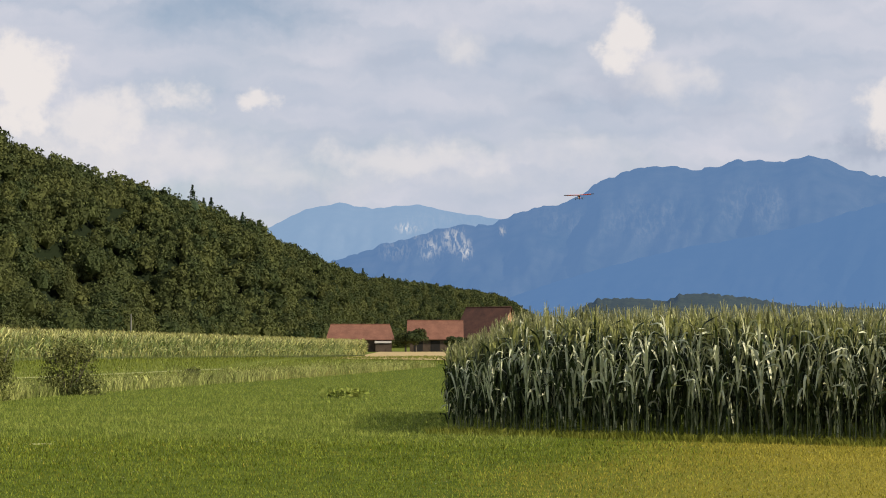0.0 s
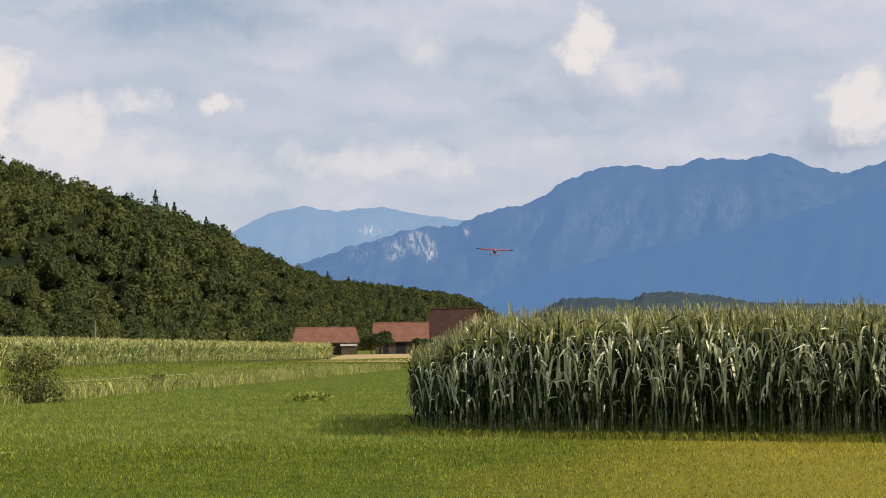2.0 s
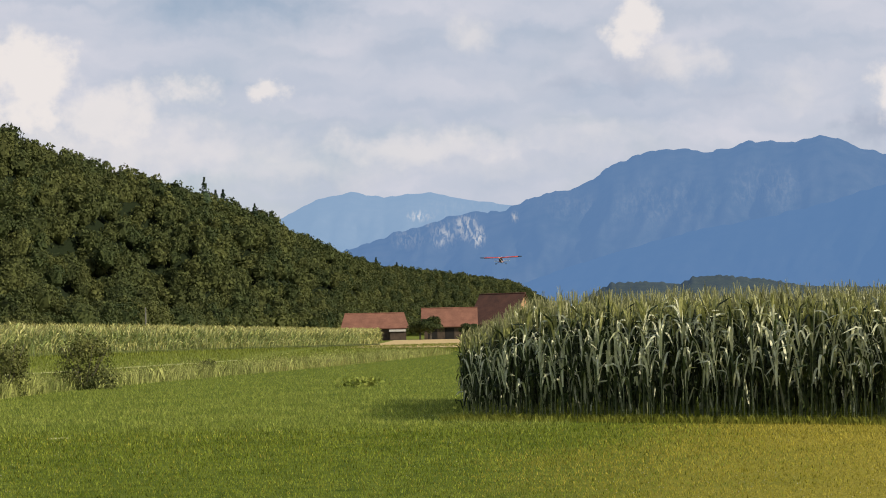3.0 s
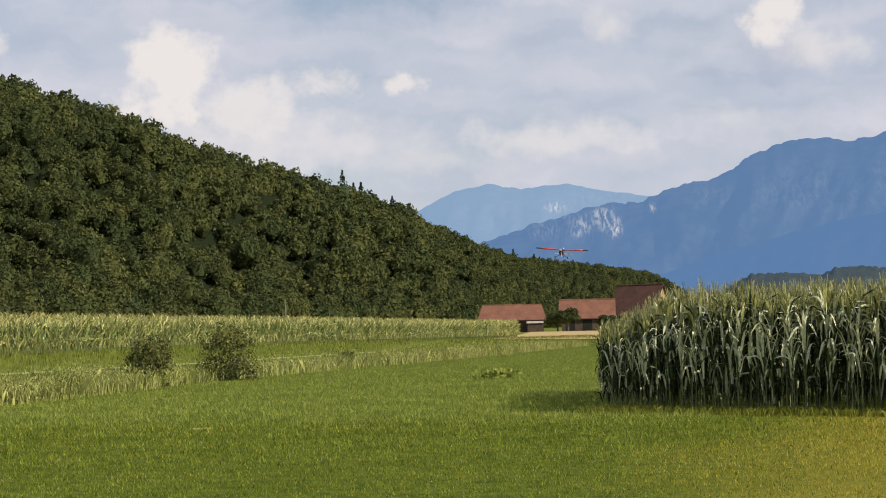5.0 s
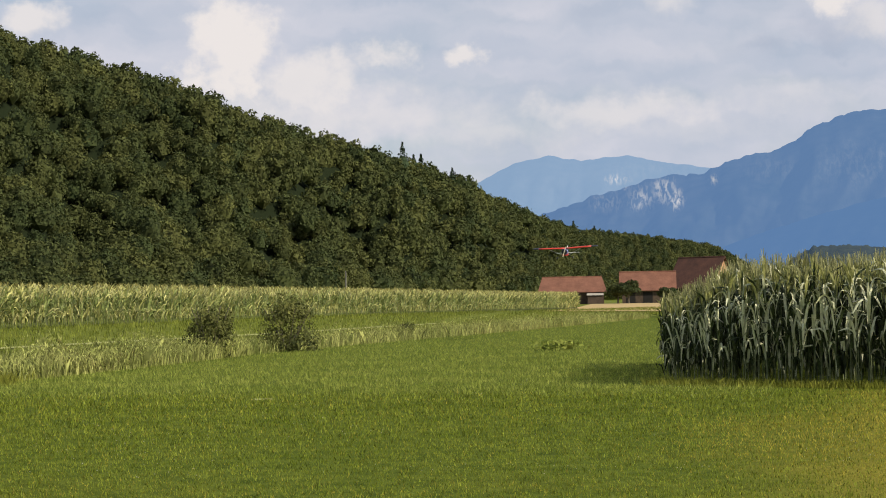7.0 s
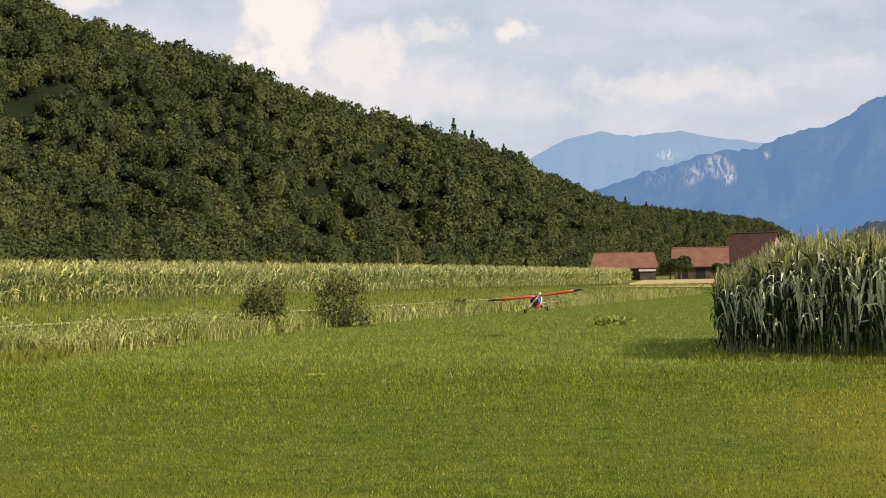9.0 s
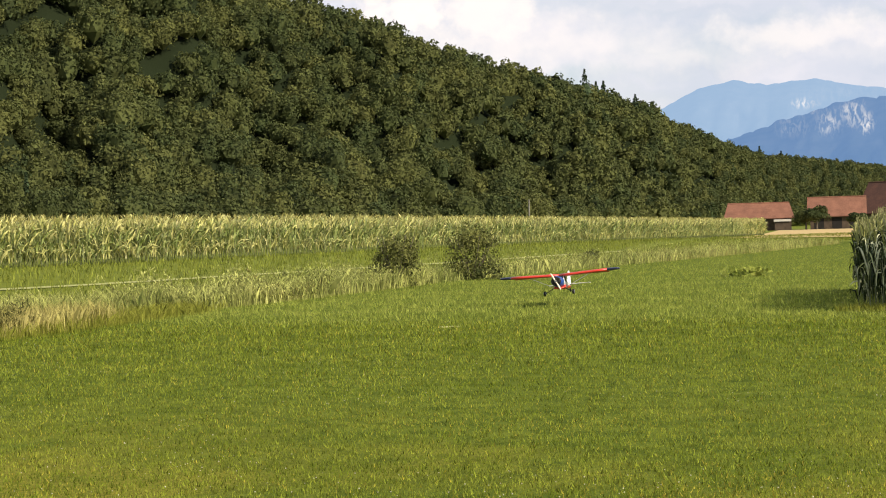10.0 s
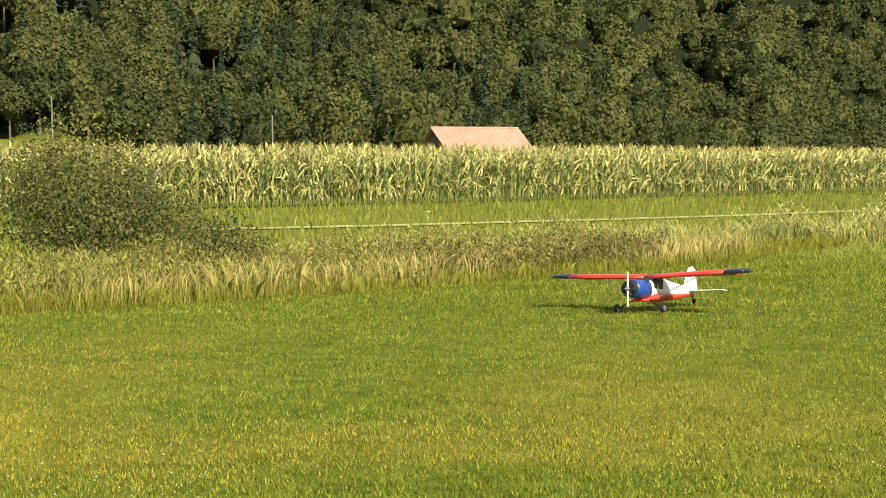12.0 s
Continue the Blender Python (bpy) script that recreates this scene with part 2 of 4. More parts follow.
    bank_tone = add("ShaderNodeTexNoise", {"Vector": where, "Scale": 1.5, "Detail": 5.0, "Roughness": 0.7}).outputs["Fac"]
    bank = add("ShaderNodeMix", {0: bank_tone}, data_type="RGBA")
    bank.inputs[6].default_value, bank.inputs[7].default_value = (0.065, 0.10, 0.012, 1), (0.22, 0.24, 0.04, 1)
    mix_bank = add("ShaderNodeMix", {0: past}, data_type="RGBA")
    tree.links.new(mix.outputs[2], mix_bank.inputs[6])
    tree.links.new(bank.outputs[2], mix_bank.inputs[7])
    mix = mix_bank
    # forest floor on the slopes, near black to paint shade between the trees
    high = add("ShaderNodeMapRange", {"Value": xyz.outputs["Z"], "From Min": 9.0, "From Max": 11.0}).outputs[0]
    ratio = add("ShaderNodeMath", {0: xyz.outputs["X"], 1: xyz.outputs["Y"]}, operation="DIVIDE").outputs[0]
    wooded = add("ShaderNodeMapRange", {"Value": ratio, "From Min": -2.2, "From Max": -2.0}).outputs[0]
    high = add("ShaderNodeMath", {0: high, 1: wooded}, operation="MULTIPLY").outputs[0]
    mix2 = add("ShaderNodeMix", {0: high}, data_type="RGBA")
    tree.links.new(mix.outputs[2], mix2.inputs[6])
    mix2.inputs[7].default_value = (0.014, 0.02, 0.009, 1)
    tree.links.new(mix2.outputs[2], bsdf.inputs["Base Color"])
    return m


M_GROUND = ground_material()
M_LEAF = surface("broadleaf_foliage", (0.034, 0.054, 0.020), (0.125, 0.134, 0.040), scale=0.05, fine=0.5, vary=0.34, through_light=0.3, bump=0, tint="tint", spec=0.2)
M_CONIFER = surface("conifer_foliage", (0.025, 0.045, 0.022), (0.05, 0.075, 0.032), scale=0.05, fine=0.8, vary=0.3, bump=0, tint="tint", spec=0.2)
M_BARK = surface("bark", (0.06, 0.05, 0.035), (0.16, 0.14, 0.11), scale=2.0, fine=15.0)
# near-black low tone paints in the shade between the plants
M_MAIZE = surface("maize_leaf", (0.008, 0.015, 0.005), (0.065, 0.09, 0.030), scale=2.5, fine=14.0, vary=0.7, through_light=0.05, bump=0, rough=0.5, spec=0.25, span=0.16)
# top leaves: own yellowing, plus sunlight painted in
M_MAIZE_TOP = surface("yellowing_sunlit_maize_leaf", (0.18, 0.20, 0.05), (0.44, 0.43, 0.16), scale=2.5, fine=14.0, vary=0.6, through_light=0.3, bump=0, rough=0.45, spec=0.5)
# pale undersides, with the sky's sheen painted in
M_MAIZE_SHEEN = surface("silvery_sheen_maize_leaf", (0.42, 0.45, 0.26), (0.74, 0.74, 0.50), scale=2.5, fine=14.0, vary=0.5, through_light=0.08, bump=0, rough=0.5, spec=0.35)
# far brighter than the near maize: sun on the field is painted in
M_FIELD_GREEN = surface("green_field_maize_leaf", (0.13, 0.18, 0.045), (0.34, 0.38, 0.14), scale=1.2, fine=6.0, vary=0.5, through_light=0.2, bump=0, rough=0.5, spec=0.4)
M_FIELD_LIT = surface("sunlit_field_maize_leaf", (0.34, 0.36, 0.11), (0.62, 0.58, 0.25), scale=1.2, fine=6.0, vary=0.45, through_light=0.25, bump=0, rough=0.5, spec=0.4)
M_MEADOW = surface("meadow_blade", (0.17, 0.225, 0.033), (0.36, 0.39, 0.085), scale=0.5, fine=4.0, vary=0.4, through_light=0.3, bump=0, spec=0.2)
M_MAIZE_STALK = surface("maize_stalk", (0.07, 0.09, 0.035), (0.22, 0.24, 0.11), scale=2.0, fine=20.0, vary=0.3, rough=0.6)
M_TASSEL = surface("maize_tassel", (0.22, 0.23, 0.09), (0.36, 0.35, 0.17), scale=2.0, fine=20.0, vary=0.25, through_light=0.2, bump=0)
M_BLADE = surface("grass_blade", (0.122, 0.168, 0.013), (0.290, 0.322, 0.045), scale=0.7, fine=9.0, vary=0.68, through_light=0.45, bump=0, spec=0.2)
M_VERGE = surface("verge_blade", (0.19, 0.215, 0.028), (0.35, 0.35, 0.065), scale=0.7, fine=6.0, vary=0.4, through_light=0.5, bump=0, spec=0.2)
M_BANK = surface("bank_blade", (0.115, 0.15, 0.018), (0.25, 0.275, 0.048), scale=0.5, fine=5.0, vary=0.45, through_light=0.25, bump=0, spec=0.2)
M_DRYBLADE = surface("dry_grass_blade", (0.27, 0.25, 0.024), (0.50, 0.415, 0.075), scale=0.4, fine=6.0, vary=0.55, through_light=0.45, bump=0, spec=0.2)
M_REED = surface("reed_blade", (0.185, 0.22, 0.048), (0.45, 0.455, 0.155), scale=0.3, fine=4.0, vary=0.6, through_light=0.25, bump=0)
M_STRAW = surface("straw_blade", (0.29, 0.27, 0.07), (0.46, 0.41, 0.15), scale=0.3, fine=4.0, vary=0.3, through_light=0.25, bump=0)
M_HERB = surface("herb_leaf", (0.07, 0.08, 0.02), (0.27, 0.24, 0.07), scale=0.4, fine=4.0, vary=0.55, through_light=0.15, bump=0)
M_WILLOW = surface("bush_leaf", (0.034, 0.048, 0.011), (0.165, 0.170, 0.044), scale=0.5, fine=5.0, vary=0.4, through_light=0.2, bump=0)
M_FLOWER = surface("clover_flower", (0.38, 0.38, 0.26), (0.55, 0.54, 0.42), vary=0.1, bump=0)
M_WHEAT = surface("ripe_wheat", (0.42, 0.30, 0.12), (0.58, 0.43, 0.20), scale=0.1, fine=3.0)
M_PATH = surface("gravel_path", (0.29, 0.31, 0.10), (0.42, 0.42, 0.17), scale=0.7, fine=30.0)
M_ROOF = surface("clay_tile_roof", (0.15, 0.068, 0.045), (0.27, 0.125, 0.08), scale=0.6, fine=5.0, vary=0.15, bump=0.5)
M_ROOF_PALE = surface("pale_tile_roof", (0.27, 0.185, 0.135), (0.38, 0.275, 0.21), scale=0.6, fine=5.0, vary=0.15, bump=0.5)
M_ROOF_DARK = surface("dark_tile_roof", (0.065, 0.036, 0.028), (0.14, 0.064, 0.044), scale=0.6, fine=5.0, vary=0.15, bump=0.5)
M_TIMBER = surface("weathered_timber", (0.05, 0.035, 0.025), (0.12, 0.085, 0.06), scale=1.0, fine=12.0)
M_BRICKWALL = surface("ochre_wall", (0.42, 0.22, 0.12), (0.55, 0.32, 0.18), scale=0.6, fine=8.0)
M_PLASTER = surface("pale_plaster", (0.5, 0.47, 0.42), (0.62, 0.59, 0.53), scale=1.0, fine=10.0)
M_OPENING_SHADE = surface("painted_interior_shade", (0.012, 0.011, 0.010), (0.025, 0.022, 0.02), scale=1.0, bump=0)
M_POLE = surface("grey_wood_pole", (0.13, 0.12, 0.11), (0.22, 0.21, 0.19), scale=2.0)
# distant land: the blue haze is painted in as emission
M_MOUNTAIN = painted_haze("hazed_mountain_rock", (0.03, 0.05, 0.03), (0.16, 0.17, 0.14), (0.125, 0.235, 0.445), 0.86, 0.004)
M_SPUR = painted_haze("hazed_mountain_spur", (0.03, 0.05, 0.03), (0.11, 0.12, 0.10), (0.112, 0.222, 0.43), 0.93, 0.004)
M_FARMOUNT = painted_haze("hazed_far_mountain", (0.10, 0.12, 0.12), (0.22, 0.22, 0.2), (0.27, 0.41, 0.61), 0.88, 0.004)
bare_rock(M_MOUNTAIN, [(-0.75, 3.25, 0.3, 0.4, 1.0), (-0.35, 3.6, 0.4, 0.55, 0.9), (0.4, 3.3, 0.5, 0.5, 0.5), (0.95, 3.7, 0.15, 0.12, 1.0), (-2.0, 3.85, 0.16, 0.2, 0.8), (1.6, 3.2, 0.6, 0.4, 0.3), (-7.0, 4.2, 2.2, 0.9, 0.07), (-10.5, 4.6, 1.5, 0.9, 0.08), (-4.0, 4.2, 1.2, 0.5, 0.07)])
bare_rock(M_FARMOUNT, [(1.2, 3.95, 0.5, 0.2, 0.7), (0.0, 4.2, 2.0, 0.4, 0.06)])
M_MOUND = painted_haze("hazed_far_wood", (0.015, 0.022, 0.012), (0.07, 0.085, 0.04), (0.05, 0.095, 0.165), 0.42, 0.06)
M_RED = surface("red_film", (0.55, 0.035, 0.02), (0.65, 0.055, 0.03), rough=0.35, bump=0, spec=0.5)
M_BLUE = surface("blue_film", (0.012, 0.05, 0.24), (0.02, 0.065, 0.30), rough=0.35, bump=0, spec=0.5)
M_NAVY = surface("navy_film", (0.007, 0.010, 0.035), (0.010, 0.014, 0.045), rough=0.35, bump=0, spec=0.5)
M_WHITE = surface("white_film", (0.74, 0.73, 0.71), (0.82, 0.81, 0.79), rough=0.4, bump=0, spec=0.5)
M_BLACK = surface("black_rubber", (0.012, 0.012, 0.012), (0.02, 0.02, 0.02), rough=0.7, bump=0)
M_GLASSY = surface("dark_canopy", (0.02, 0.025, 0.03), (0.035, 0.04, 0.05), rough=0.08, bump=0, spec=0.8)
M_ALU = surface("bare_aluminium", (0.5, 0.5, 0.5), (0.6, 0.6, 0.6), rough=0.35, metal=0.9, bump=0)
M_PROP = surface("varnished_beech", (0.68, 0.60, 0.46), (0.76, 0.68, 0.54), rough=0.4, bump=0)


# ------------------------------------------------------------ mesh helpers
def mesh_of(name, verts, faces, mats, index=None, smooth=False, tint=None):
    me = bpy.data.meshes.new(name)
    me.from_pydata([tuple(v) for v in verts] if not isinstance(verts, np.ndarray) else verts.tolist(), [], faces if isinstance(faces, list) else faces.tolist())
    for m in mats if isinstance(mats, (list, tuple)) else [mats]:
        me.materials.append(m)
    if index is not None:
        me.polygons.foreach_set("material_index", np.asarray(index, np.int32))
    if smooth:
        me.polygons.foreach_set("use_smooth", np.ones(len(me.polygons), bool))
    if tint is not None:
        me.attributes.new("tint", "FLOAT", "POINT").data.foreach_set("value", np.asarray(tint, np.float32))
    return me


def part(name, bm, material, parent=None, label="", smooth=False):
    """One bmesh, or a mesh made already, as one object under its thing."""
    if isinstance(bm, bpy.types.Mesh):
        me = bm
    else:
        me = bpy.data.meshes.new(name)
        bm.to_mesh(me)
        bm.free()
        me.materials.append(material)
        if smooth:
            me.polygons.foreach_set("use_smooth", np.ones(len(me.polygons), bool))
    ob = new(name, me)
    ob.parent = parent
    return tagged(ob, label)


def box(bm, x0, x1, y0, y1, z0, z1, bevel=0.0):
    got = bmesh.ops.create_cube(bm, size=1.0, matrix=Matrix.LocRotScale(((x0 + x1) / 2, (y0 + y1) / 2, (z0 + z1) / 2), None, (x1 - x0, y1 - y0, z1 - z0)))
    if bevel:
        edges = list({e for v in got["verts"] for e in v.link_edges})
        bmesh.ops.bevel(bm, geom=edges, offset=bevel, segments=2, affect="EDGES")
    return bm


def tube(bm, a, b, r0, r1, sides=8):
    a, b = Vector(a), Vector(b)
    m = Matrix.Translation((a + b) / 2) @ (b - a).to_track_quat("Z", "Y").to_matrix().to_4x4()
    bmesh.ops.create_cone(bm, cap_ends=True, segments=sides, radius1=r0, radius2=r1, depth=(b - a).length, matrix=m)
    return bm


def loft(bm, rings, caps=True):
    rows = [[bm.verts.new(p) for p in ring] for ring in rings]
    n = len(rows[0])
    for r, s in zip(rows, rows[1:]):
        for i in range(n):
            bm.faces.new((r[i], r[(i + 1) % n], s[(i + 1) % n], s[i]))
    if caps:
        bm.faces.new(rows[0][::-1])
        bm.faces.new(rows[-1])
    bmesh.ops.recalc_face_normals(bm, faces=bm.faces[:])
    return bm


# ------------------------------------------------------------ lie of the land
EDGE = ((-19.0, 0.0), (-16.6, 15.0), (-15.2, 22.0), (-14.4, 28.0), (-14.3, 38.0), (-13.6, 44.0), (-13.0, 54.0), (-11.7, 62.0), (-9.4, 74.0), (-5.7, 94.0), (-0.5, 129.0), (20.0, 250.0))
HILL_AZ = (-8.0, -3.6, -2.8, -1.6, 0.3, 2.5, 4.3, 6.5, 8.4, 11.0, 13.3, 15.7, 17.6, 20.3, 25.0, 30.0, 40.0, 60.0, 100.0)
HILL_EL = (0.2, 0.6, 1.2, 1.65, 1.95, 2.2, 2.85, 4.05, 4.7, 5.5, 6.15, 7.25, 7.8, 8.55, 9.8, 10.6, 11.2, 11.5, 10.0)
BASE_AZ = (-8.0, -3.0, 0.0, 4.0, 10.0, 20.0, 35.0, 60.0, 100.0)
BASE_D = (1100.0, 1000.0, 860.0, 690.0, 560.0, 430.0, 330.0, 270.0, 300.0)
# metres taken off the crest, fitted so treetops meet the camera's skyline
CREST_DROP = 5.2
FOLD_AZ = (3.0, 9.0, 13.0, 17.0, 20.0, 23.0, 30.0, 38.0, 50.0)
FOLD_S = (0.40, 0.44, 0.47, 0.50, 0.62, 0.66, 0.48, 0.60, 0.45)


def edge_x(y):
    """The x of the meadow's weedy edge."""
    return np.interp(y, [p[1] for p in EDGE], [p[0] for p in EDGE])


def hill(az):
    """Distance of the slope's foot and of its crest, and the crest's height, at an azimuth in degrees to the left."""
    foot = np.interp(az, BASE_AZ, BASE_D)
    rise = np.tan(np.radians(np.interp(az, HILL_AZ, HILL_EL)))
    steep = np.interp(az, (3.0, 8.0), (0.2, 0.5))
    crest = foot * steep / (steep - rise)
    return foot, crest, np.maximum(crest * rise + 1.7 - CREST_DROP * np.interp(az, (0.0, 6.0), (0.6, 1.0)), 0.0)


def smooth01(t):
    t = np.clip(t, 0, 1)
    return t * t * (3 - 2 * t)


def land(x, y):
    x, y = np.asarray(x, float), np.asarray(y, float)
    d = np.hypot(x, y)
    az = np.degrees(np.arctan2(-x, y))
    z = 0.55 * smooth01((edge_x(y) - x - 6) / 16) * smooth01((260 - d) / 160) * (az > -20)
    foot, crest, top = hill(np.clip(az, -8, 100))
    s = (d - foot) / (crest - foot)
    lump = 6.5 * np.sin(az * 0.9 + d * 0.012) + 5 * np.sin(az * 1.7 - d * 0.03)
    fade = smooth01((az + 6) / 4) * smooth01((110 - az) / 30)
    up = np.where(s < 1, smooth01(np.clip(s, 0, 1) * 0.82) / smooth01(0.82), 1.0 - 0.9 * smooth01((s - 1) / 3))
    # shoulders on the slope: a brow and a hollow behind it, twice
    brow = np.interp(az, FOLD_AZ, FOLD_S) + 0.03 * np.sin(az * 1.3)
    fold = 0.0
    for at, big in ((brow, 1.0), (brow + 0.24, 0.6), (brow - 0.26, 0.5)):
        fold = fold + big * (np.exp(-((s - at + 0.05) / 0.06) ** 2) - np.exp(-((s - at - 0.05) / 0.05) ** 2))
    up = up + 0.085 * fold * smooth01(s * 5) * smooth01((1 - s) * 5) * smooth01((az - 2) / 5)
    # a grassy rise before the wood
    z = z + 8.5 * smooth01((az - 43.0) / 6) * smooth01((85 - az) / 20) * smooth01((d - 232) / 55)
    z = z + (top * up + lump * smooth01(az / 8) * smooth01(s * 3) * smooth01((1.0 - s) * 3)) * fade
    return z


def make_ground():
    az = np.concatenate([np.arange(-30, 70, 0.5), np.arange(70, 330, 4.0)])
    rad = np.concatenate([[0.0], np.geomspace(1.5, 230, 100), np.linspace(234, 1100, 150), np.geomspace(1125, 4700, 24)])
    A, R = np.meshgrid(np.radians(az), rad, indexing="ij")
    X, Y = -np.sin(A) * R, np.cos(A) * R
    Z = land(X, Y)
    n, k = len(az), len(rad)
    i, j = np.meshgrid(np.arange(n), np.arange(k - 1), indexing="ij")
    q = np.stack([i * k + j, ((i + 1) % n) * k + j, ((i + 1) % n) * k + j + 1, i * k + j + 1], -1).reshape(-1, 4)
    me = mesh_of("ground", np.stack([X, Y, Z], -1).reshape(-1, 3), q[:, ::-1], M_GROUND, smooth=True)
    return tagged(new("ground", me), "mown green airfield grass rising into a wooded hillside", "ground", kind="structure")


make_ground()


def ribbon(name, line, width, lift, material, label, category):
    """A strip lying on the land along a line of points."""
    v, f = [], []
    fine = []
    for a, b in zip(line, line[1:]):
        for k in range(12):
            fine.append(Vector(a).lerp(Vector(b), k / 12))
    fine.append(Vector(line[-1]))
    for k, p in enumerate(fine):
        way = (fine[min(k + 1, len(fine) - 1)] - fine[max(k - 1, 0)]).normalized()
        side = Vector((-way.y, way.x)) * (width / 2)
        for q in (p + side, p - side):
            v.append((q.x, q.y, float(land(q.x, q.y)) + lift))
        if k:
            f.append((2 * k - 2, 2 * k - 1, 2 * k + 1, 2 * k))
    return tagged(new(name, mesh_of(name, v, f, material)), label, category, kind="structure")


ribbon("path", [(-36, 14), (-30.0, 32), (-26.5, 46.5), (-23.5, 62), (-18.5, 84), (-14, 110)], 0.62, 0.03, M_PATH, "narrow pale gravel farm track between weeds and maize", "path")
ribbon("wheat_field", [(-3.0, 172), (-4.0, 280), (-6.0, 390)], 17, 0.06, M_WHEAT, "strip of ripe golden wheat before the barns", "field")


# ------------------------------------------------------------ mountains
def ridge_wall(name, crest, dist, material, label, rough, seed, foot=-30.0, often=2.2):
    """A mountain front with spurs and gullies below a crest given as azimuth and elevation."""
    az = np.arange(crest[0][0], crest[-1][0], -0.1 if often < 5 else -0.07)
    el = np.interp(-az, [-c[0] for c in crest], [c[1] for c in crest])
    rows = 60
    v = np.zeros((len(az), rows, 3))
    for i, (a, e) in enumerate(zip(az, el)):
        jag = (noise.fractal((a * often, seed, 0.0), 1.0, 2.0, 5) * rough) * 0.5
        top, tuft = math.tan(radians(e)) * dist, math.tan(radians(jag)) * dist
        for j in range(rows):
            t = j / (rows - 1)
            spur = noise.fractal((a * 0.55 + t * 0.9, t * 1.9, seed + 3.0), 1.0, 2.1, 4)
            out = dist - (1 - t) * dist * 0.22 - spur * dist * 0.03 * math.sin(math.pi * min(1, t * 1.02))
            zz = foot + (top - foot) * (1 - (1 - t) ** 1.5) * (out / dist) + tuft * t ** 6
            v[i, j] = (-math.sin(radians(a)) * out, math.cos(radians(a)) * out, zz)
    n, k = len(az), rows
    i, j = np.meshgrid(np.arange(n - 1), np.arange(k - 1), indexing="ij")
    q = np.stack([i * k + j, i * k + j + 1, (i + 1) * k + j + 1, (i + 1) * k + j], -1).reshape(-1, 4)
    me = mesh_of(name, v.reshape(-1, 3), q, material, smooth=True)
    return tagged(new(name, me), label, "mountain", kind="structure")


ridge_wall("backdrop_far", [(14, 1.5), (9, 2.4), (5.8, 3.98), (4.66, 4.56), (3.5, 4.8), (2.4, 4.6), (0.84, 4.75), (-0.3, 4.48), (-1.64, 4.3), (-4, 3.8), (-9, 3)], 4650, M_FARMOUNT, "mountain range far behind the valley, pale blue haze painted in", 0.10, 11.0)
ridge_wall("backdrop_near", [(9, 0.5), (5.5, 2.2), (3.7, 2.85), (1.61, 3.5), (-0.3, 4.02), (-1.64, 4.08), (-2.8, 4.55), (-4.3, 4.83), (-5.27, 5.5), (-6.6, 5.94), (-7.68, 6.0), (-8.67, 5.82), (-9.98, 6.17), (-11.3, 6.05), (-12.4, 6.28), (-13.65, 5.72), (-14.5, 5.5), (-15.2, 5.65), (-16.2, 5.95), (-18, 5.6), (-22, 5.0), (-30, 4.0), (-45, 2)], 4200, M_MOUNTAIN, "steep mountain range with blue haze painted in", 0.22, 5.0)
ridge_wall("backdrop_spur", [(1, 0.2), (-1, 1.2), (-4, 2.2), (-6, 2.75), (-8, 3.25), (-10, 3.55), (-12, 3.95), (-14, 4.5), (-15.8, 4.95), (-18, 5.0), (-22, 4.5), (-30, 3.6), (-45, 2)], 3500, M_SPUR, "wooded mountain spur with dark blue haze painted in", 0.12, 9.0)
ridge_wall("backdrop_mound", [(-3.8, 0.3), (-4.5, 1.2), (-5.25, 1.6), (-6.57, 1.6), (-7.5, 1.5), (-7.9, 1.72), (-8.8, 1.77), (-10.3, 1.6), (-11.6, 1.34), (-14, 1.25), (-18, 1.1), (-25, 0.8), (-40, 0.3)], 1900, M_MOUND, "low dark wooded hills beyond the maize, some blue haze painted in", 0.16, 21.0, -4.0, 7.0)


# ------------------------------------------------------------ trees
def leaf_quads(rng, centres, normals, size):
    """Small rhombic leaf clumps at the centres, facing roughly along the normals."""
    n = len(centres)
    a = np.cross(normals, rng.normal(size=(n, 3)))
    a /= np.linalg.norm(a, axis=1)[:, None] + 1e-9
    b = np.cross(normals, a)
    s = (size * rng.uniform(0.55, 1.3, n))[:, None]
    w = s * rng.uniform(0.45, 0.8, n)[:, None]
    v = np.stack([centres + a * s, centres + b * w, centres - a * s, centres - b * w], 1).reshape(-1, 3)
    return v, np.arange(4 * n).reshape(-1, 4)


def leaf_tris(rng, centres, normals, size):
    """Sprays of leaves as small uneven triangles, facing roughly along the normals."""
    n = len(centres)
    a = np.cross(normals, rng.normal(size=(n, 3)))
    a /= np.linalg.norm(a, axis=1)[:, None] + 1e-9
    b = np.cross(normals, a)
    s = (size * rng.uniform(0.6, 1.35, n))[:, None]
    w = s * rng.uniform(0.7, 1.1, n)[:, None]
    v = np.stack([centres + a * s, centres - a * s * 0.6 + b * w, centres - a * s * 0.5 - b * w], 1).reshape(-1, 3)
    return v, np.arange(3 * n).reshape(-1, 3)


